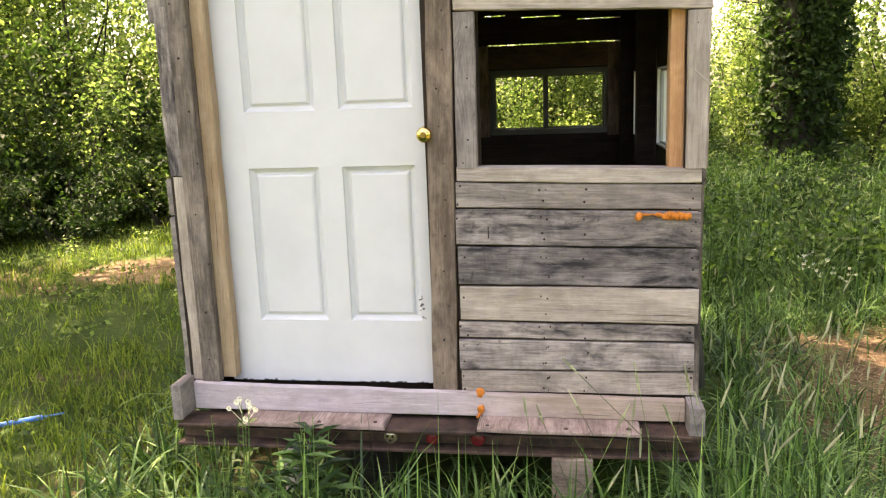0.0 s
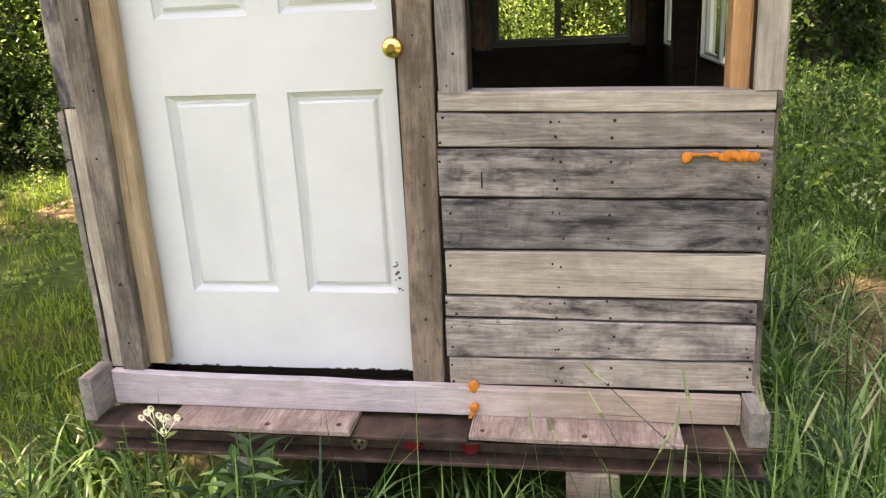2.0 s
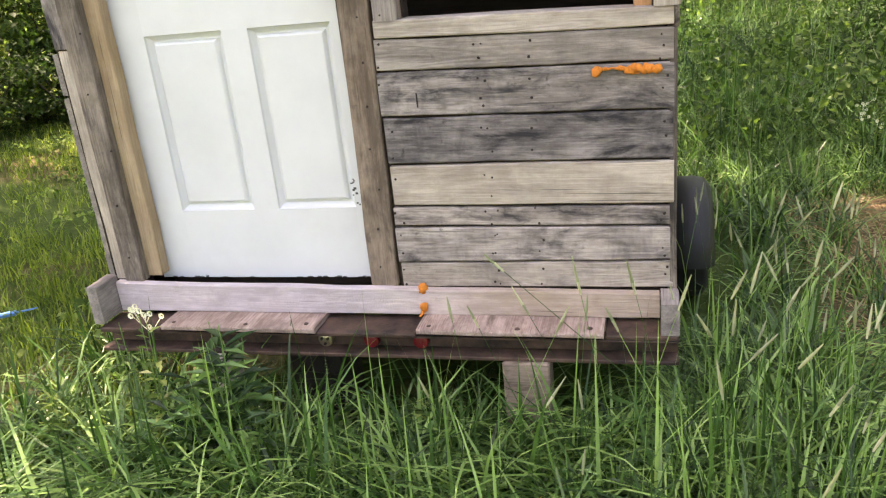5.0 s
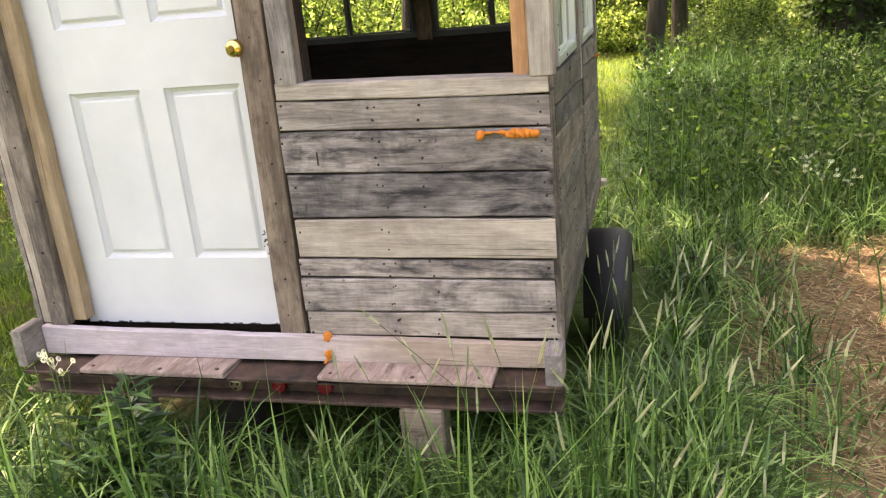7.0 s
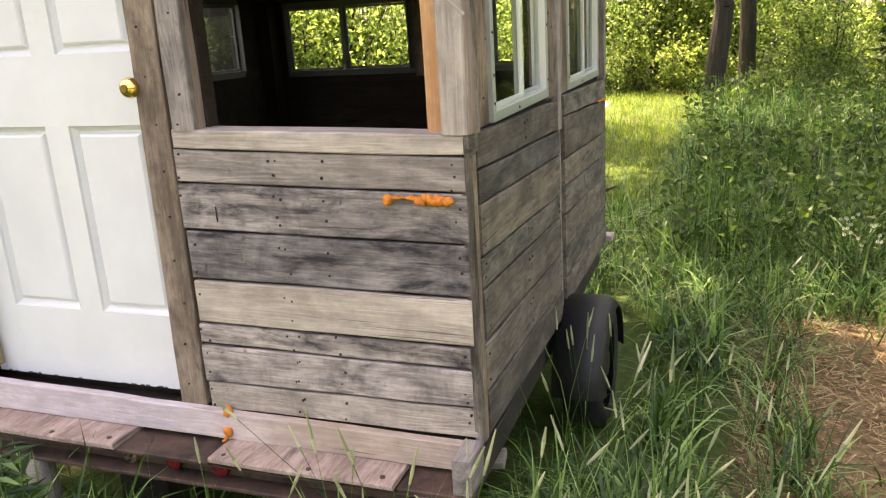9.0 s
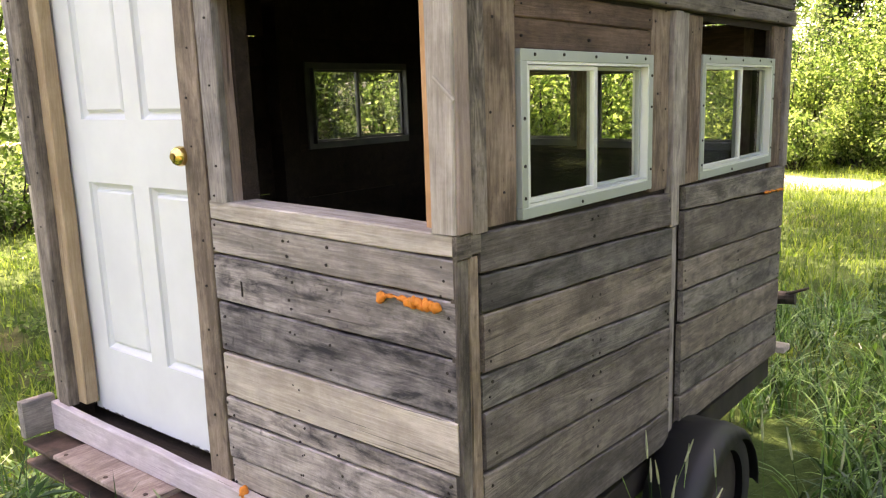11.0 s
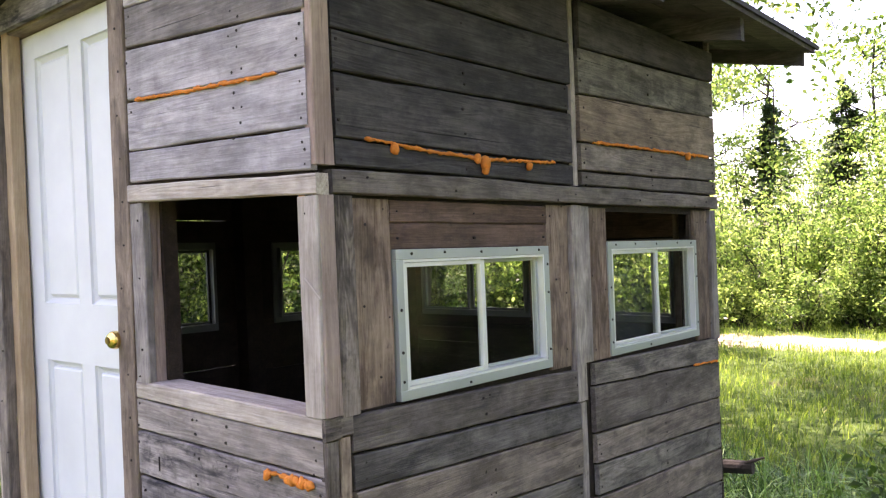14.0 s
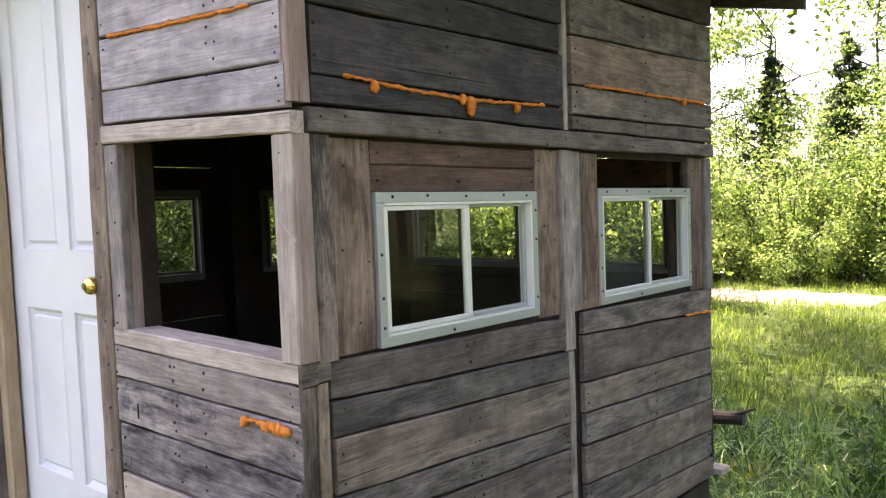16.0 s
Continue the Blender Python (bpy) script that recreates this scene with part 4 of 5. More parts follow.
# wheels with fenders
for x0, x1 in ((0.0, 0.18), (-2.12, -1.94)):
    wheel = empty("wheel", ((x0 + x1) / 2, 1.28, 0.19), trailer)
    wheel.matrix_parent_inverse = tr_inv
    c = 40
    prof = [(-0.075, 0.19), (-0.085, 0.235), (-0.06, 0.262), (0.0, 0.268), (0.06, 0.262), (0.085, 0.235), (0.075, 0.19)]
    vs = [(px, pr * math.cos(2 * math.pi * i / c), pr * math.sin(2 * math.pi * i / c)) for i in range(c) for px, pr in prof]
    fs = [(i * 7 + k, i * 7 + k + 1, ((i + 1) % c) * 7 + k + 1, ((i + 1) % c) * 7 + k) for i in range(c) for k in range(6)]
    mesh_part("tyre", vs, fs, RUBBER, wheel, "worn black trailer tyre", True)
    bm = bmesh.new()
    tube(bm, (-0.07, 0, 0), (0.05, 0, 0), 0.19, 0.19, 28)
    tube(bm, (0.05, 0, 0), (0.075, 0, 0), 0.06, 0.05, 16)
    part("rim", bm, STEEL_DARK, wheel)
    # fender: bent strip with a rolled skirt
    vs, fs = [], []
    for i in range(17):
        a = math.pi * (i / 16)
        for px, pr in ((x0 - 0.01, 0.298), (x1 - 0.055, 0.302), (x1 - 0.01, 0.292), (x1 + 0.016, 0.258), (x1 + 0.011, 0.258), (x1 - 0.014, 0.285), (x0 - 0.01, 0.290)):
            vs.append((px, 1.28 + pr * 1.08 * math.cos(a), 0.165 + pr * math.sin(a)))
    for i in range(16):
        for k in range(7):
            a, b2 = i * 7 + k, i * 7 + (k + 1) % 7
            fs.append((a, b2, b2 + 7, a + 7))
    ob = mesh_part("fender", vs, fs, FENDER, trailer, "glossy black plastic fender", True)
    ob.matrix_parent_inverse = tr_inv
bm = bmesh.new()
box(bm, -0.9, 0.03, 2.44, 2.53, 0.395, 0.425, 0.004)
bolt_on("rear_board", bm, W_PALE, "pale board end at the rear deck")


def gz(x, y):
    return float(ground_z(np.float64(x), np.float64(y)))


# blocks holding up the trailer
for x, y, w2, d2, kind in ((-1.49, -0.10, 0.10, 0.10, 0), (-0.447, -0.10, 0.146, 0.10, 1), (-1.25, 0.18, 0.2, 0.2, 1)):
    g = gz(x, y) - 0.02
    if kind:
        bm = box(bmesh.new(), -w2 / 2, w2 / 2, -d2 / 2, d2 / 2, 0, 0.298 - g, 0.006)
        me_mat, lab = (W_TAN if x > -1 else STEEL_DARK), "squared timber block under the trailer channel"
    else:
        bm = tube(bmesh.new(), (0, 0, 0), (0, 0, 0.298 - g), 0.055, 0.045, 14)
        me_mat, lab = W_PALE, "pale peeled log post under the trailer channel"
    ob = part("support_block", bm, me_mat, None, lab)
    ob.location = (x, y, g)
    tagged(ob, category="block", group="trailer supports")
bm = box(bmesh.new(), -0.06, 0.50, -0.05, 0.05, 0, 0.03, 0.004)
ob = part("loose_board", bm, W_PALE, None, "loose pale board lying under the shed flank")
ob.matrix_basis = pose(-0.62, 0.62, gz(-0.5, 0.6) + 0.06, 4, -4, 8)
tagged(ob, category="board")
# a gouge and a pale scrape in the boards
part("gouge", box(bmesh.new(), -0.741, -0.737, -0.0035, -0.001, 1.070, 1.112), NAIL, front_wall)

scrape = part("scrape", box(bmesh.new(), -0.036, 0.036, -0.001, 0.001, -0.0045, 0.0045), W_PALE, front_wall, "pale fresh scrape")
scrape.matrix_basis = Matrix.Translation((-0.012, -0.0085, 1.605)) @ pose(0, 0, 0, 0, 42, 0)

# shed and trailer are sheared by an affine that fits them to the camera's view
VIEW_FIT = Matrix(((1.0081, -0.0002, -0.0177, 0.0268), (-0.0119, 0.9954, -0.0186, 0.0156), (0.0181, 0.0013, 1.0157, 0.0229), (0, 0, 0, 1)))


def apply_view_fit(top):
    bpy.context.view_layer.update()
    done = set()
    for o in (top, *top.children_recursive):
        if o.type == "MESH" and o.data not in done:
            done.add(o.data)
            here = o.matrix_world.copy()
            o.data.transform(here.inverted() @ VIEW_FIT @ here)


for thing in (shed, trailer, *[o for o in scene.objects if o.name.startswith(("support_block", "loose_board"))]):
    apply_view_fit(thing)

bm = bmesh.new()
tube(bm, (0, 0, 0), (0.55, 0.05, 0.05), 0.045, 0.035, 12)
tube(bm, (0.45, 0.04, 0.04), (0.62, 0.02, 0.12), 0.014, 0.006, 8)
ob = part("log", bm, BARK, None, "bark-covered log sticking out behind the shed")
ob.matrix_basis = pose(-0.62, 2.98, 0.50)
tagged(ob, category="log")
bm = bmesh.new()
tube(bm, (0, 0, 0), (-0.62, 0.02, 0.0), 0.06, 0.055, 12)
tube(bm, (-0.05, 0, -0.03), (-0.05, 0.0, -0.50), 0.05, 0.05, 10)
tube(bm, (-0.55, 0, -0.03), (-0.55, 0.0, -0.50), 0.05, 0.05, 10)
ob = part("log_rack", bm, BARK, None, "short bark-covered log stand behind the shed")
ob.matrix_basis = pose(-0.5, 2.98, 0.48)
tagged(ob, category="log")
bm = bmesh.new()
tube(bm, (0, 0, 0), (0.20, 0.086, 0.02), 0.013, 0.015, 10)
tube(bm, (0.20, 0.086, 0.02), (0.30, 0.13, 0.03), 0.006, 0.004, 8)
ob = part("plastic_handle", bm, BLUE, None, "bright blue plastic stick lying in the lawn")
ob.matrix_basis = pose(-3.40, 0.77, gz(-3.4, 0.8) + 0.03)
tagged(ob, category="stick")


# ---- plants ----
def leaf_cloud(centres, spread, count, size, flat=0.0, seed=1):
    """Many separate kite-shaped leaves round the given centres: verts and faces."""
    g = np.random.default_rng(seed)
    c = np.asarray(centres, float)
    pick = g.integers(0, len(c), count)
    d = g.normal(0, 1, (count, 3))
    d *= (g.random((count, 1)) ** 0.45) / np.linalg.norm(d, axis=1, keepdims=True)
    p = c[pick] + d * np.asarray(spread)
    a = g.normal(0, 1, (count, 3))
    a[:, 2] = a[:, 2] * (1 - flat) - 0.35
    a /= np.linalg.norm(a, axis=1, keepdims=True)
    n = g.normal(0, 1, (count, 3)) + np.array([0, 0, 1.2])
    s = np.cross(a, n)
    s /= np.linalg.norm(s, axis=1, keepdims=True) + 1e-9
    k = size * g.uniform(0.55, 1.3, (count, 1))
    up = np.cross(s, a) * k * 0.12
    v = np.stack([p, p + a * k * 0.45 + s * k * 0.30 + up, p + a * k, p + a * k * 0.45 - s * k * 0.30 + up], 1).reshape(-1, 3)
    i = np.arange(count)[:, None] * 4
    return v, np.concatenate([i + [0, 1, 2], i + [0, 2, 3]], 1).reshape(-1, 3)


def mesh_np(name, v, f, mat, parent=None, label=""):
    me = bpy.data.meshes.new(name)
    me.from_pydata(v.tolist(), [], f.tolist())
    me.materials.append(mat)
    ob = new(name, me)
    ob.parent = parent
    return tagged(ob, label)


def limb(bm, p, q, r0, r1, g, bend=0.12, sides=7):
    p, q = Vector(p), Vector(q)
    mid = p.lerp(q, 0.5) + Vector(g.normal(0, bend * (q - p).length * 0.5, 3))
    tube(bm, p, mid, r0, (r0 + r1) / 2, sides, False)
    tube(bm, mid, q, (r0 + r1) / 2, r1, sides, False)
    return mid


def make_bush(seed, high, wide, leaves, size, mat, label):
    g = np.random.default_rng(seed)
    top = tagged(empty("bush"), label, "bush", "undergrowth at the wood's edge")
    bm = bmesh.new()
    tips = []
    for k in range(9):
        a, r = g.uniform(0, 6.28), wide * g.uniform(0.2, 0.9)
        q = (r * math.cos(a), r * math.sin(a), high * g.uniform(0.45, 1.0))
        m2 = limb(bm, (g.normal(0, 0.08), g.normal(0, 0.08), -0.1), q, 0.022, 0.006, g)
        tips += [q, (m2.x, m2.y, m2.z), tuple(Vector(q) * 0.8 + Vector(g.normal(0, 0.2, 3)))]
        tips.append((q[0] * 1.1, q[1] * 1.1, q[2] * 0.45))
    part("woody_base", bm, BARK, top)
    v, f = leaf_cloud(tips, (wide * 0.36, wide * 0.36, high * 0.2), int(leaves * 0.75), size, 0.3, seed)
    v2, f2 = leaf_cloud(tips, (wide * 0.28, wide * 0.28, high * 0.16), int(leaves * 0.25), size * 1.35, 0.3, seed + 500)
    mesh_np("foliage", np.concatenate([v, v2]), np.concatenate([f, f2 + len(v)]), mat, top)
    return top


def make_tree(seed, high, trunk_r, bare, wide, leaves, size, mat, label):
    g = np.random.default_rng(seed)
    top = tagged(empty("tree"), label, "tree", "trees of the surrounding wood")
    bm = bmesh.new()
    p, r, tips = Vector((0, 0, -0.2)), trunk_r, []
    steps = 7
    spine = [p.copy()]
    for k in range(steps):
        q = p + Vector((g.normal(0, 0.12), g.normal(0, 0.12), high / steps))
        tube(bm, p, q, r, r * 0.84, 12, False)
        p, r = q, r * 0.84
        spine.append(p.copy())
    for k in range(16):
        f = g.uniform(bare, 0.98)
        i = min(int(f * steps), steps - 1)
        o = spine[i].lerp(spine[i + 1], f * steps - i)
        a = g.uniform(0, 6.28)
        reach = wide * (1.05 - 0.6 * abs(f - 0.6)) * g.uniform(0.55, 1.05)
        q = o + Vector((reach * math.cos(a), reach * math.sin(a), reach * g.uniform(0.05, 0.55)))
        m2 = limb(bm, o, q, trunk_r * 0.28, 0.012, g, 0.2)
        tips += [tuple(q), tuple(m2.lerp(q, 0.5)), tuple(q + Vector(g.normal(0, 0.5, 3)))]
        for _ in range(2):
            q2 = m2 + Vector(g.normal(0, reach * 0.35, 3))
            limb(bm, m2, q2, 0.02, 0.006, g, 0.2, 5)
            tips.append(tuple(q2))
    part("trunk", bm, BARK, top)
    v, f = leaf_cloud(tips, (wide * 0.27, wide * 0.27, wide * 0.19), leaves, size, 0.4, seed)
    mesh_np("crown", v, f, mat, top)
    return top


def make_spruce(seed, high, wide, label):
    g = np.random.default_rng(seed)
    top = tagged(empty("spruce"), label, "spruce", "conifers beyond the lawn")
    bm = bmesh.new()
    tube(bm, (0, 0, -0.2), (0, 0, high), 0.12, 0.015, 10, False)
    V, Fs, n0 = [], [], 0
    for tier in range(22):
        z0 = high * (0.1 + 0.88 * tier / 22)
        reach = wide * (1 - tier / 23) ** 0.85
        for k in range(8):
            a = g.uniform(0, 6.28)
            z = z0 + g.normal(0, high * 0.022)
            rr = reach * g.uniform(0.45, 1.15)
            q = Vector((rr * math.cos(a), rr * math.sin(a), z - rr * 0.22))
            tube(bm, (0, 0, z), q, 0.016, 0.004, 5, False)
            cs = [tuple(Vector((0, 0, z)).lerp(q, s)) for s in (0.3, 0.5, 0.65, 0.8, 0.92, 1.0)]
            v, f = leaf_cloud(cs, (rr * 0.13 + 0.03, rr * 0.13 + 0.03, 0.09), 80, 0.16, 0.7, int(seed * 1000 + tier * 8 + k))
            V.append(v)
            Fs.append(f + n0)
            n0 += len(v)
    part("trunk", bm, BARK, top)
    mesh_np("needles", np.concatenate(V), np.concatenate(Fs), NEEDLE, top)
    return top


def turned(x, y, s, spin, lean=0.0):
    return pose(x, y, gz(x, min(max(y, -3), 59)), lean, 0, spin) @ Matrix.Diagonal((s, s, s * 1.05, 1))


bush_a = make_bush(11, 2.0, 1.0, 5200, 0.062, LEAF, "leafy green bush at the edge of the clearing")
bush_b = make_bush(12, 2.7, 1.15, 6200, 0.062, LEAF, "tall leafy sapling thicket at the edge of the clearing")
bush_c = make_bush(13, 1.1, 0.8, 3200, 0.07, LEAF, "low leafy undergrowth at the edge of the clearing")
tree_a = make_tree(21, 9.5, 0.16, 0.28, 2.4, 9000, 0.13, LEAF, "slim broadleaf tree with sunlit crown")
# added sun blocker, trunk hidden behind the shed and crown above the view
canopy = make_tree(24, 11.5, 0.16, 0.47, 4.4, 15500, 0.14, LEAF, "broad-crowned tree added to cast shade, mostly out of view")
canopy.matrix_basis = turned(-3.5, 4.0, 1.02, 0)
tree_b = make_tree(22, 11.0, 0.20, 0.40, 2.7, 9500, 0.13, LEAF, "tall broadleaf tree with bare lower trunk")
tree_c = make_tree(23, 6.5, 0.09, 0.18, 1.6, 6000, 0.11, LEAF, "young broadleaf tree with bright leaves")
spruce_a = make_spruce(31, 7.5, 2.0, "dark green spruce beyond the sunny lawn")
# shrub in the dark leaf colour, standing in for shaded undergrowth
bush_d = make_bush(14, 0.9, 0.95, 3000, 0.06, LEAF_DARK, "low shrub with leaves darkened to stand in for shade")
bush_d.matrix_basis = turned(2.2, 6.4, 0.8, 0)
bush_a.matrix_basis = turned(-6.6, 6.6, 1.1, 20)
bush_b.matrix_basis = turned(-8.0, 5.6, 1.1, 80)
bush_c.matrix_basis = turned(-5.6, 7.6, 1.0, 150)
tree_a.matrix_basis = turned(-8.4, 8.3, 0.62, 10)
tree_b.matrix_basis = turned(0.9, 13.4, 0.8, 40)
tree_c.matrix_basis = turned(-12.5, 13.0, 1.0, 200)
spruce_a.matrix_basis = turned(-0.6, 21.5, 0.85, 0)

g2 = np.random.default_rng(5)
# wood's edge, from the lawn's far left round behind the shed to the open flank
for x, y, s, k in ((-7.6, 7.6, 1.2, 1), (-9.3, 7.0, 1.3, 1), (-10.2, 4.6, 1.2, 0), (-9.2, 3.4, 1.0, 2), (-11.4, 2.2, 1.3, 1), (-10.6, 0.4, 1.1, 0), (-12.0, -1.6, 1.3, 1),
                   (-5.2, 9.6, 1.1, 1), (-4.1, 10.8, 1.1, 0), (-6.4, 10.6, 1.3, 1), (-4.2, 13.4, 0.8, 2), (-7.4, 5.2, 0.8, 2), (-7.9, 6.3, 1.0, 2), (-6.2, 8.2, 0.9, 2),
                   (-2.4, 14.6, 1.0, 0), (-1.4, 15.2, 1.15, 1), (-0.4, 15.6, 1.1, 0), (0.6, 16.2, 1.2, 1), (-3.6, 14.4, 1.0, 0), (-2.0, 15.8, 1.1, 1), (-0.9, 16.8, 1.4, 1), (-3.2, 16.5, 0.9, 1),
                   (1.8, 15.2, 0.9, 2), (2.9, 14.0, 0.9, 2), (2.3, 11.3, 0.9, 3), (1.5, 8.6, 0.6, 3), (3.7, 6.9, 0.8, 3), (4.6, 11.8, 1.0, 0),
                   (5.8, 8.4, 1.0, 0), (6.2, 5.2, 1.0, 0), (7.0, 2.2, 1.1, 1), (6.6, -1.2, 1.1, 0), (5.4, -5.4, 1.2, 1), (-6.0, 12.6, 1.0, 1), (-8.6, 10.0, 1.5, 1), (-11.4, 6.6, 1.5, 1), (-13.0, 4.0, 1.5, 1)):
    copy_thing((bush_a, bush_b, bush_c, bush_d)[k], turned(x, y, s, g2.uniform(0, 360)))
for x, y, s, k in ((-10.0, 10.8, 0.9, 1), (-12.8, 6.4, 1.1, 1), (-13.0, 1.6, 1.0, 0), (-8.6, 13.8, 1.2, 1), (3.9, 16.0, 0.9, 0), (5.6, 14.0, 1.0, 1), (6.4, 11.0, 1.0, 0), (7.8, 7.8, 1.0, 1), (8.2, 4.2, 1.0, 0), (8.6, 0.4, 1.0, 1),
                   (7.8, -4.8, 1.1, 0), (-14.5, -2.4, 1.1, 1), (-6.2, -9.5, 1.1, 0), (0.6, -10.5, 1.1, 1), (5.6, -9.0, 1.1, 0), (-12.0, -7.0, 1.1, 1), (-14.4, 10.4, 1.3, 0),
                   (0.2, 20.0, 0.9, 2), (-5.4, 19.4, 0.8, 2), (-2.5, 18.6, 0.85, 2), (-7.0, 18.6, 0.8, 2), (2.4, 21.0, 1.0, 0), (5.2, 19.0, 1.1, 1), (8.6, 15.0, 1.2, 0), ):
    copy_thing((tree_a, tree_b, tree_c)[k], turned(x, y, s, g2.uniform(0, 360)))
# deeper wood all round
for k in range(64):
    a = 2 * math.pi * k / 64
    r = g2.uniform(21, 30)
    x, y = -1 + r * math.sin(a), 1 + r * math.cos(a)
    low = -9 < x < -1.5 and y > 10
    if k % 2 or low:
        copy_thing((bush_a, bush_b)[k % 4 // 2], turned(x, y, g2.uniform(1.3, 1.9) * (0.9 if low else 1.0), g2.uniform(0, 360)))
    else:
        copy_thing((tree_a, tree_b, tree_c)[k // 2 % 3], turned(x, y, g2.uniform(0.9, 1.3), g2.uniform(0, 360)))
# more added sun blockers for lawn and meadow, mostly kept out of view
for x, y, s in ((-6.2, 0.4, 0.95), (0.35, 10.4, 0.95), (-7.4, 5.0, 0.85), (-6.1, 3.85, 0.8), (-2.5, 7.8, 0.62)):
    copy_thing(canopy, turned(x, y, s, g2.uniform(0, 360)))
for x, y, s, k in ((2.6, 18.4, 0.9, 1), (3.8, 17.6, 1.3, 0), (0.9, 18.6, 1.2, 0), (2.0, 13.2, 0.8, 0), (4.9, 16.2, 1.4, 1), (5.6, 12.4, 1.2, 1), (4.3, 13.2, 1.2, 0),
                   (-7.2, 8.6, 1.1, 1), (-9.4, 9.4, 1.2, 1), (-8.8, 6.0, 1.2, 0), (-6.0, 7.4, 0.9, 2), (-7.0, 6.2, 0.9, 2), (-8.0, 5.0, 0.9, 2), (-5.6, 8.8, 1.2, 0),
                   (-2.9, 13.5, 0.8, 2), (-1.9, 13.9, 0.85, 2), (-0.9, 14.3, 0.8, 2), (0.1, 14.7, 0.9, 2), (-3.8, 13.3, 0.8, 2), (-2.3, 14.0, 0.6, 0), (-4.6, 15.2, 0.9, 1), (-5.6, 14.6, 0.9, 0), (-2.8, 15.4, 1.0, 0), (3.0, 5.6, 0.65, 3), (1.4, 11.6, 0.9, 3), (1.1, 7.2, 0.5, 3), (0.7, 10.2, 0.6, 3)):
    copy_thing((bush_a, bush_b, bush_c, bush_d)[k], turned(x, y, s, g2.uniform(0, 360)))
# dark-leaved shrubs added where the wood's edge lies in shade
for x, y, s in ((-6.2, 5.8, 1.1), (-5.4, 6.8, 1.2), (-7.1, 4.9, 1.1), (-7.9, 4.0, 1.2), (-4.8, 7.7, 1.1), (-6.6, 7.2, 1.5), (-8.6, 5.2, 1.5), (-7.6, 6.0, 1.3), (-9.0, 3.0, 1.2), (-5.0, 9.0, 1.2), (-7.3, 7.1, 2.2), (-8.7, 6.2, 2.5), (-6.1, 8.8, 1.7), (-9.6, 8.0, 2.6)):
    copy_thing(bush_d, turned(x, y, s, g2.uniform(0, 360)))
# unseen trees added off to the right to cut the light on the flank
for x, y, s, k in ((4.6, -1.6, 0.9, 0), (4.4, 1.4, 0.9, 2), (5.0, 3.8, 0.9, 1), (4.6, 6.0, 0.9, 2)):
    copy_thing((tree_a, tree_b, tree_c)[k], turned(x, y, s, g2.uniform(0, 360)))
for x, y, s in ((2.3, 20.6, 0.9), (-5.2, 19.0, 0.70), (-9.6, 8.6, 0.9), (-3.3, 18.2, 0.72)):
    copy_thing(spruce_a, turned(x, y, s, g2.uniform(0, 360)))

# ivy-covered old trunk beyond the track
ivy = tagged(empty("ivy_tree"), "thick old tree trunk covered in dark ivy", "tree")
g3 = np.random.default_rng(9)
bm = bmesh.new()
tube(bm, (0, 0, -0.2), (0.1, 0, 4.5), 0.45, 0.36, 18, False)
tube(bm, (0.1, 0, 4.5), (0.2, 0.1, 9.5), 0.36, 0.2, 16, False)
for k in range(12):
    z = g3.uniform(3.0, 9.0)
    a = g3.uniform(0, 6.28)
    limb(bm, (0.1, 0, z), (2.4 * math.cos(a), 2.4 * math.sin(a), z + 0.9), 0.09, 0.015, g3, 0.2)
part("trunk", bm, BARK, ivy)
cs = [(0.1 + 0.48 * math.cos(a), 0.48 * math.sin(a), z) for a, z in zip(g3.uniform(0, 6.28, 520), g3.uniform(0.0, 7.5, 520))]
v, f = leaf_cloud(cs, (0.24, 0.24, 0.3), 22000, 0.12, 0.2, 91)
mesh_np("ivy", v, f, LEAF_DARK, ivy, "dense dark ivy leaves")
cs = [(2.2 * math.cos(a) * r, 2.2 * math.sin(a) * r, z) for a, z, r in zip(g3.uniform(0, 6.28, 60), g3.uniform(5.5, 10.5, 60), g3.uniform(0.3, 1, 60))]
v, f = leaf_cloud(cs, (0.6, 0.6, 0.4), 8000, 0.13, 0.4, 92)
mesh_np("crown", v, f, LEAF, ivy)
ivy.matrix_basis = turned(3.1, 10.6, 1.0, 0)


# ---- grass ----
def blades(x, y, h, wdt, lean, seed, segs=3):
    """Curved tapering blades rooted at x, y."""
    g = np.random.default_rng(seed)
    n = len(x)
    z = ground_z(x, y) - 0.01
    a = g.uniform(0, 2 * np.pi, n)
    lean = lean * np.abs(g.normal(0.85, 0.45, n))
    dx, dy = np.cos(a), np.sin(a)
    sa = a + np.pi / 2 + g.normal(0, 0.5, n)
    sx, sy = np.cos(sa), np.sin(sa)
    rows = []
    for k in range(segs + 1):
        t = k / segs
        out = h * np.minimum(lean, 1.25) * 0.75 * t ** 1.4
        up = h * (t - 0.52 * np.minimum(lean, 1.9) * t ** 2.6)
        ww = wdt * (1 - t ** 1.6) * 0.5 + 0.0004
        cx, cy, cz = x + dx * out, y + dy * out, z + up
        if k == segs:
            rows.append(np.stack([cx, cy, cz], 1)[:, None])
        else:
            rows.append(np.stack([np.stack([cx - sx * ww, cy - sy * ww, cz], 1), np.stack([cx + sx * ww, cy + sy * ww, cz], 1)], 1))
    v = np.concatenate(rows, 1)
    m = v.shape[1]
    f = []
    for k in range(segs - 1):
        f += [[2 * k, 2 * k + 1, 2 * k + 3], [2 * k, 2 * k + 3, 2 * k + 2]]
    f.append([2 * segs - 2, 2 * segs - 1, 2 * segs])
    faces = (np.arange(n)[:, None, None] * m + np.array(f)[None]).reshape(-1, 3)
    return v.reshape(-1, 3), faces


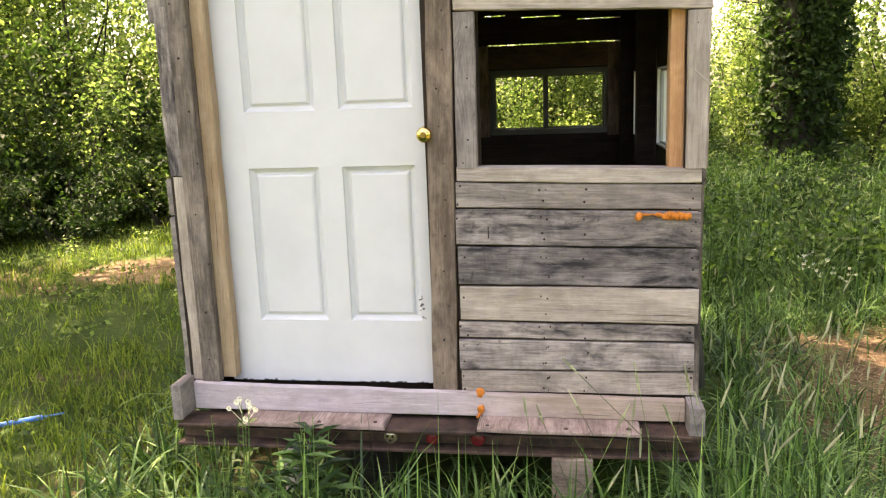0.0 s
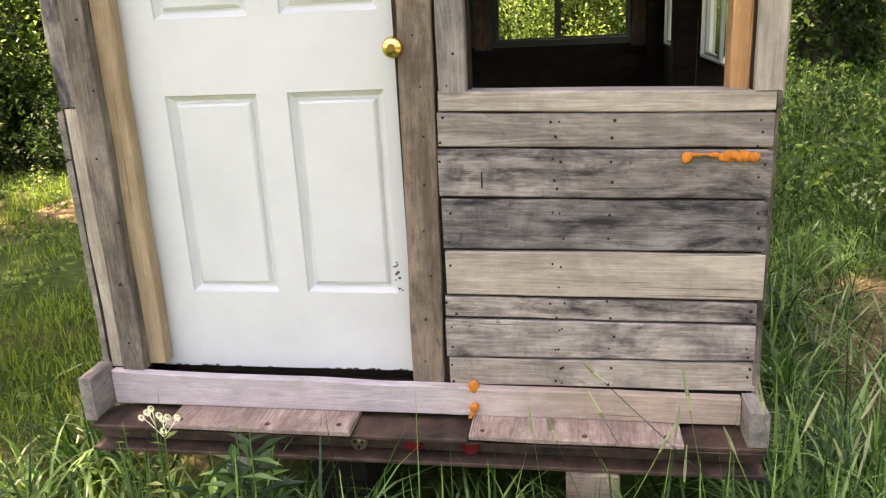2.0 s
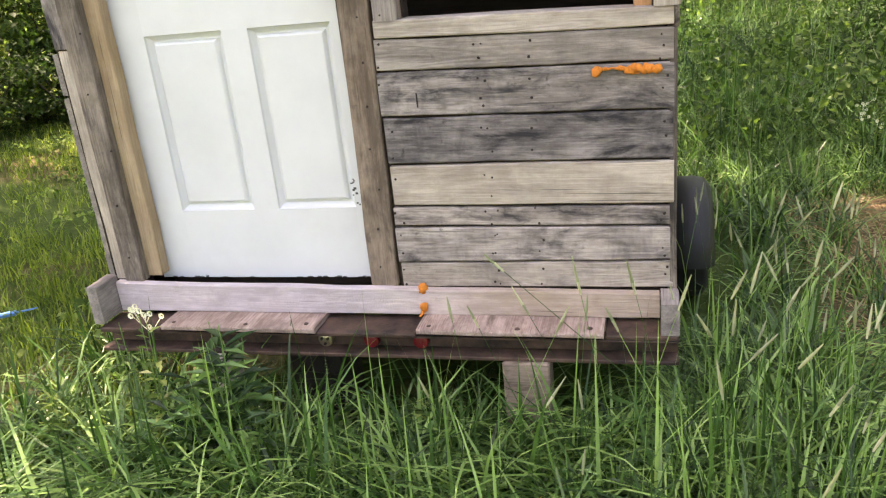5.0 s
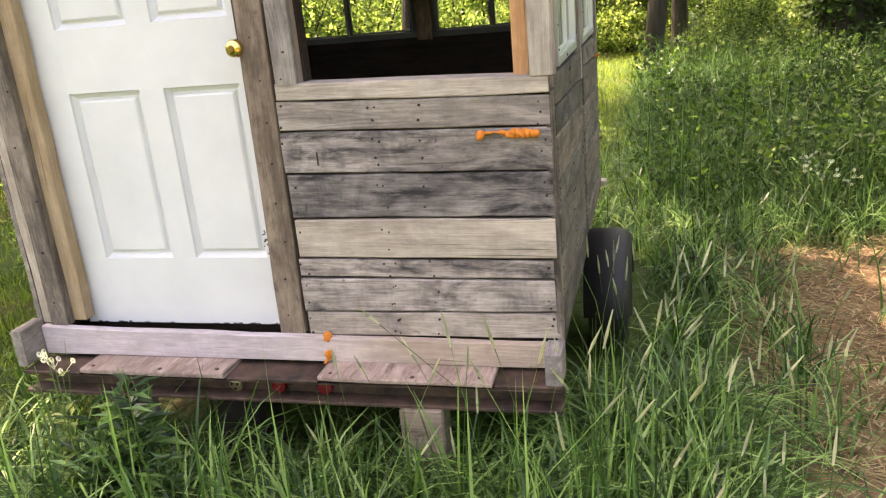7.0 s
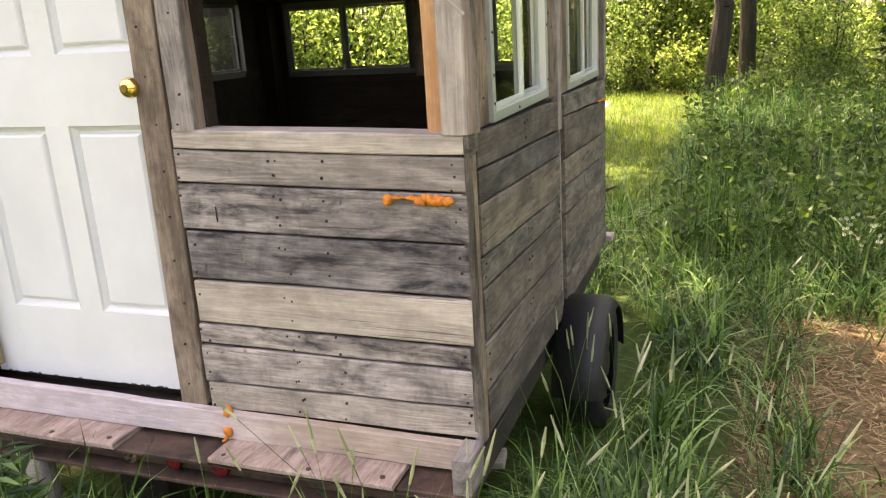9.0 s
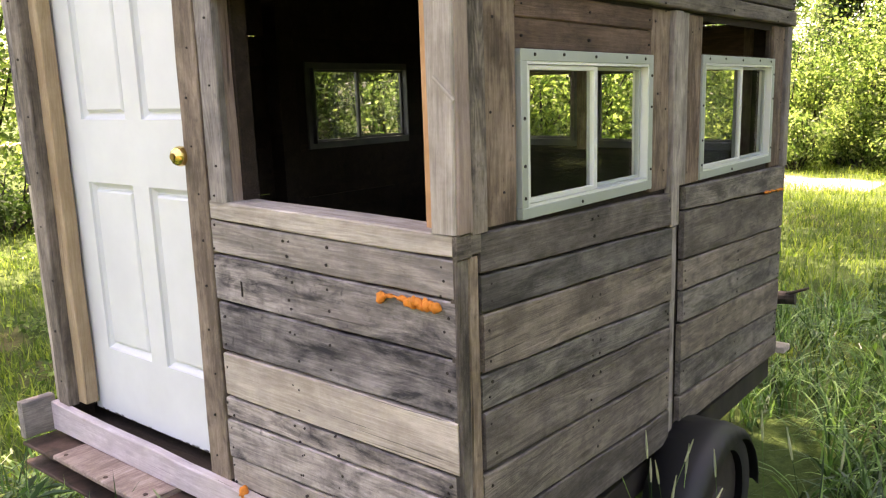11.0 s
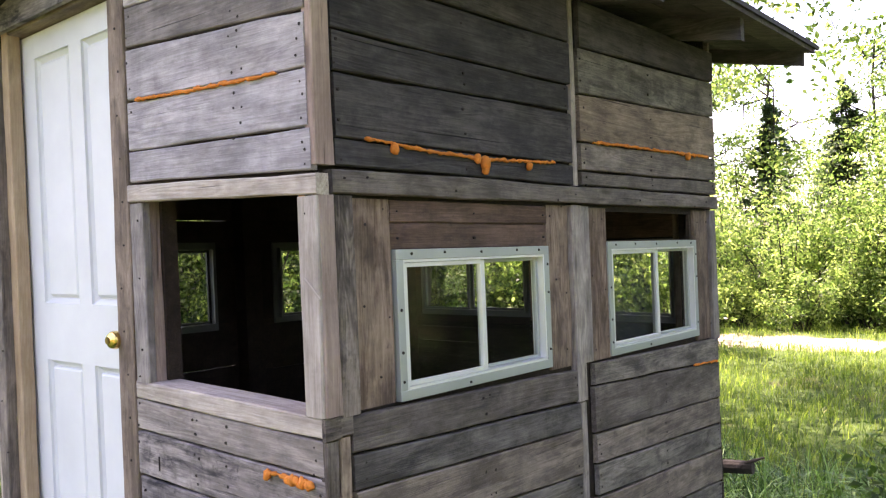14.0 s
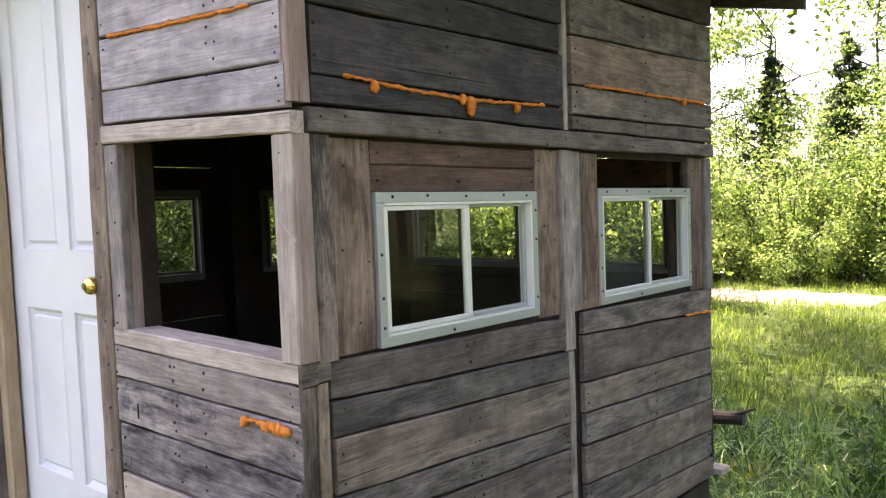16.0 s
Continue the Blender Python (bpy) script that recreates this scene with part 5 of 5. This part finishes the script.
def clear_of(x, y):
    """Where plants may root: not under the shed, thin on the track."""
    under_shed = (x > -1.9) & (x < -0.03) & (y > 0.0) & (y < 2.5)
    wheel_spot = (x > -0.1) & (x < 0.18) & (y > 0.9) & (y < 1.65)
    return ~(under_shed | wheel_spot)


def on_track(x, y):
    worn = (np.abs(x - 1.30 - 0.13 * y - 0.12 * np.sin(y * 2.1) - 0.07 * np.sin(y * 7.0 + x * 3)) < 0.42) & (y > -2.5) & (y < 2.7)
    strip = (np.abs(y - 0.12 * x - 12.15 - 0.12 * np.sin(x * 2.3)) < 0.5) & (x < -1.3)
    dirt = np.hypot(x + 4.3, (y - 4.3) * 1.5) < 0.85 + 0.2 * np.sin(x * 5)
    return worn | strip | dirt


def patch(n, x0, x1, y0, y1, seed, clump=0.0):
    g = np.random.default_rng(seed)
    if clump:
        c = np.stack([g.uniform(x0, x1, n // 14), g.uniform(y0, y1, n // 14)], 1)
        p = c[g.integers(0, len(c), n)] + g.normal(0, clump, (n, 2))
    else:
        p = np.stack([g.uniform(x0, x1, n), g.uniform(y0, y1, n)], 1)
    x, y = p[:, 0], p[:, 1]
    keep = clear_of(x, y) & (~on_track(x, y) | (g.random(n) < 0.12))
    return x[keep], y[keep], g


def lawn(label, name, spots, h, wdt, lean, mat, seed):
    v, f = [], []
    n0 = 0
    for i, (n, x0, x1, y0, y1, clump) in enumerate(spots):
        x, y, g = patch(n, x0, x1, y0, y1, seed + i, clump)
        vv, ff = blades(x, y, h * g.uniform(0.45, 1.25, len(x)), wdt * g.uniform(0.7, 1.3, len(x)), lean, seed + 50 + i, 5 if lean > 1 else 3)
        v.append(vv)
        f.append(ff + n0)
        n0 += len(vv)
    ob = mesh_np(name, np.concatenate(v), np.concatenate(f), mat, None, label)
    return tagged(ob, category="grass", kind="stuff")


lawn("short sunlit lawn grass around the clearing", "lawn_grass", [(26000, -9.5, -1.9, -2.2, 9.0, 0.10), (44000, -5.5, 1.6, 3.6, 15.0, 0.10), (9000, -4.5, -1.9, -1.6, 2.0, 0.06)], 0.15, 0.008, 0.7, GRASS, 300)
lawn("tall lush grass growing against the shed", "tall_grass", [(3400, -2.4, 0.25, -1.5, -0.16, 0.022), (2200, 0.05, 0.60, -1.4, 0.45, 0.03), (2100, 0.1, 0.60, -0.9, 0.3, 0.025), (420, 0.3, 0.65, 0.6, 3.0, 0.03), (900, -2.5, -1.92, -0.3, 2.2, 0.03), (260, -1.8, 0.0, 0.0, 0.25, 0.04)], 0.43, 0.0135, 2.0, GRASS_TALL, 400)
lawn("long arching grass in clumps before the trailer", "arching_grass", [(2000, -1.15, 0.25, -0.62, -0.20, 0.02), (700, -1.8, -1.1, -0.6, -0.24, 0.02), (1500, 0.12, 0.58, -0.9, 0.5, 0.022), (700, -1.9, 0.3, -1.3, -0.6, 0.02)], 0.60, 0.013, 1.9, GRASS_TALL, 450)
lawn("rank meadow grass beside the track", "meadow_grass", [(21000, 0.2, 5.0, 3.0, 9.0, 0.09), (6000, 2.5, 6.0, -2.0, 4.0, 0.09), (3400, 0.8, 2.8, -1.6, 3.0, 0.05), (3600, -1.5, 2.0, 2.6, 4.8, 0.05), (9000, 0.8, 5.5, 8.0, 14.0, 0.12)], 0.44, 0.0095, 1.5, GRASS_TALL, 500)

lawn("shoulder-high rank grass beyond the track", "rank_grass", [(7000, 0.3, 4.5, 5.4, 10.5, 0.10), (1800, 0.3, 2.6, 3.4, 5.4, 0.06)], 0.74, 0.012, 1.2, GRASS_TALL, 560)

# broad-leaved undergrowth beyond the track
g6 = np.random.default_rng(61)
uc = np.stack([g6.uniform(0.3, 5.0, 420), 3.4 + 7.6 * g6.random(420) ** 1.4], 1)
uz = ground_z(uc[:, 0], uc[:, 1]) + g6.uniform(0.10, 0.62, 420)
v, f = leaf_cloud(np.column_stack([uc, uz]), (0.22, 0.22, 0.24), 15000, 0.068, 0.2, 62)
tagged(mesh_np("undergrowth", v, f, LEAF_MID, None, "leafy undergrowth among the meadow grass"), category="undergrowth", kind="stuff")
uc = np.stack([g6.uniform(-9.0, -2.2, 240), g6.uniform(-1.5, 8.0, 240)], 1)
uz = ground_z(uc[:, 0], uc[:, 1]) + g6.uniform(0.02, 0.12, 240)
v, f = leaf_cloud(np.column_stack([uc, uz]), (0.16, 0.16, 0.06), 7000, 0.05, 0.6, 63)
tagged(mesh_np("lawn_weeds", v, f, LEAF, None, "low broad-leaved weeds in the lawn"), category="weeds", kind="stuff")

# seed stalks
g4 = np.random.default_rng(77)
sx = np.concatenate([g4.uniform(-0.75, 0.75, 20), g4.uniform(0.05, 0.85, 60), g4.uniform(-0.35, 0.1, 9), g4.uniform(0.05, 0.6, 9), g4.uniform(1.0, 4.0, 60)])
sy = np.concatenate([g4.uniform(-0.75, -0.22, 20), g4.uniform(-0.8, 1.2, 60), g4.uniform(-0.55, -0.3, 9), g4.uniform(-0.7, 0.2, 9), g4.uniform(3.2, 7.5, 60)])
bm = bmesh.new()
bm2 = bmesh.new()
for i, (x, y) in enumerate(zip(sx, sy)):
    h = g4.uniform(0.42, 0.72) + (0.22 if 80 <= i < 98 else 0)
    b0 = Vector((x, y, gz(x, y)))
    l2 = Vector((g4.normal(0.08, 0.25), g4.normal(0, 0.20), 0)) * h
    p1 = b0 + Vector((0, 0, h * 0.55)) + l2 * 0.35
    p2 = b0 + Vector((0, 0, h)) + l2
    tube(bm, b0, p1, 0.0016, 0.0013, 4, False)
    tube(bm, p1, p2, 0.0013, 0.0009, 4, False)
    d = (p2 - p1).normalized()
    tube(bm2, p2 - d * 0.005, p2 + d * 0.03, 0.0025, 0.0044, 7)
    tube(bm2, p2 + d * 0.03, p2 + d * g4.uniform(0.06, 0.10), 0.0044, 0.0015, 7)
stalks = tagged(part("seed_stalks", bm, GRASS_TALL, None, "thin stalks of timothy grass with pale seed heads"), category="grass", kind="stuff")
part("seed_heads", bm2, STRAW, stalks, "pale furry seed heads")

# dry needles on the track
nx_, ny_ = g4.uniform(0.7, 2.6, 22000), g4.uniform(-2.6, 3.2, 22000)
ang, ln = g4.uniform(0, 6.28, 22000), g4.uniform(0.04, 0.13, 22000)
nz_ = ground_z(nx_, ny_) + g4.uniform(0.004, 0.022, 22000)
p0 = np.stack([nx_, ny_, nz_], 1)
dv = np.stack([np.cos(ang) * ln, np.sin(ang) * ln, g4.normal(0, 0.012, 22000)], 1)
sv = np.stack([-np.sin(ang), np.cos(ang), np.zeros(22000)], 1) * 0.0042
v = np.stack([p0 - sv, p0 + sv, p0 + dv], 1).reshape(-1, 3)
f = np.arange(66000).reshape(-1, 3)
tagged(mesh_np("needle_litter", v, f, DUFF, None, "dry brown needles and straw on the bare track"), category="litter", kind="stuff")


# broad weeds by the channel
def weed(x, y, h, flowers, seed, leaf_len, mat=LEAF):
    g = np.random.default_rng(seed)
    w0 = tagged(empty("weed", (x, y, gz(x, y))), "leafy weed with small white daisies by the trailer" if flowers else "feathery green weed by the trailer", "weed")
    tips, V, Fs, n0 = [], [], [], 0
    for k in range(3 if flowers else 5):
        bm = bmesh.new()
        q = Vector((g.normal(0, 0.035), g.normal(0, 0.035), h * g.uniform(0.75, 1.0)))
        tube(bm, (0, 0, 0), q * 0.5 + Vector((g.normal(0, 0.01), 0, 0)), 0.003, 0.0025, 5, False)
        tube(bm, q * 0.5, q, 0.0025, 0.0015, 5, False)
        part("stem", bm, GRASS_TALL, w0)
        tips.append(q)
        for i in range(16 if flowers else 26):
            t = g.uniform(0.1, 0.97)
            o = q * t
            a = g.uniform(0, 6.28)
            ll = leaf_len * g.uniform(0.6, 1.1) * (1.1 - 0.5 * t)
            d = Vector((math.cos(a), math.sin(a), g.uniform(-0.1, 0.6))).normalized() * ll
            s = Vector((-math.sin(a), math.cos(a), 0)) * ll * (0.20 if flowers else 0.10)
            V += [o, o + d * 0.5 + s + Vector((0, 0, 0.1 * ll)), o + d, o + d * 0.5 - s + Vector((0, 0, 0.1 * ll))]
            Fs.append((n0, n0 + 1, n0 + 2, n0 + 3))
            n0 += 4
    mesh_part("foliage", [tuple(p) for p in V], Fs, mat, w0)
    if flowers:
        for q in tips:
            for _ in range(3):
                c = q + Vector((g.normal(0, 0.025), g.normal(0, 0.025), g.uniform(-0.02, 0.04)))
                bm = bmesh.new()
                tube(bm, q * 0.95, c, 0.001, 0.001, 4, False)
                for i in range(10):
                    a = i * 0.628
                    d = Vector((math.cos(a), -0.5, math.sin(a))).normalized()
                    s = Vector((-math.sin(a), 0, math.cos(a))) * 0.0028
                    bm.faces.new([bm.verts.new(c + d * 0.003), bm.verts.new(c + d * 0.009 + s), bm.verts.new(c + d * 0.012), bm.verts.new(c + d * 0.009 - s)])
                part("daisy", bm, PETAL, w0, "tiny white daisy")
    return w0


weed(-1.585, -0.33, 0.73, True, 3, 0.075)
weed(-1.69, -0.28, 0.60, False, 4, 0.05)
weed(-1.33, -0.33, 0.66, False, 5, 0.19, GRASS_TALL)
weed(-1.43, -0.37, 0.50, False, 6, 0.18, GRASS_TALL)
weed(-1.24, -0.40, 0.42, False, 16, 0.16, GRASS_TALL)
weed(-2.05, -0.25, 0.34, False, 8, 0.10)
weed(-0.72, -0.22, 0.38, False, 9, 0.08)
weed(1.38, 3.25, 0.40, True, 31, 0.07)
weed(1.52, 3.15, 0.36, True, 32, 0.07)
weed(1.30, 3.40, 0.44, True, 33, 0.07)
weed(-0.15, -0.45, 0.30, False, 34, 0.12, GRASS_TALL)
weed(0.45, -0.15, 0.36, False, 35, 0.12, GRASS_TALL)
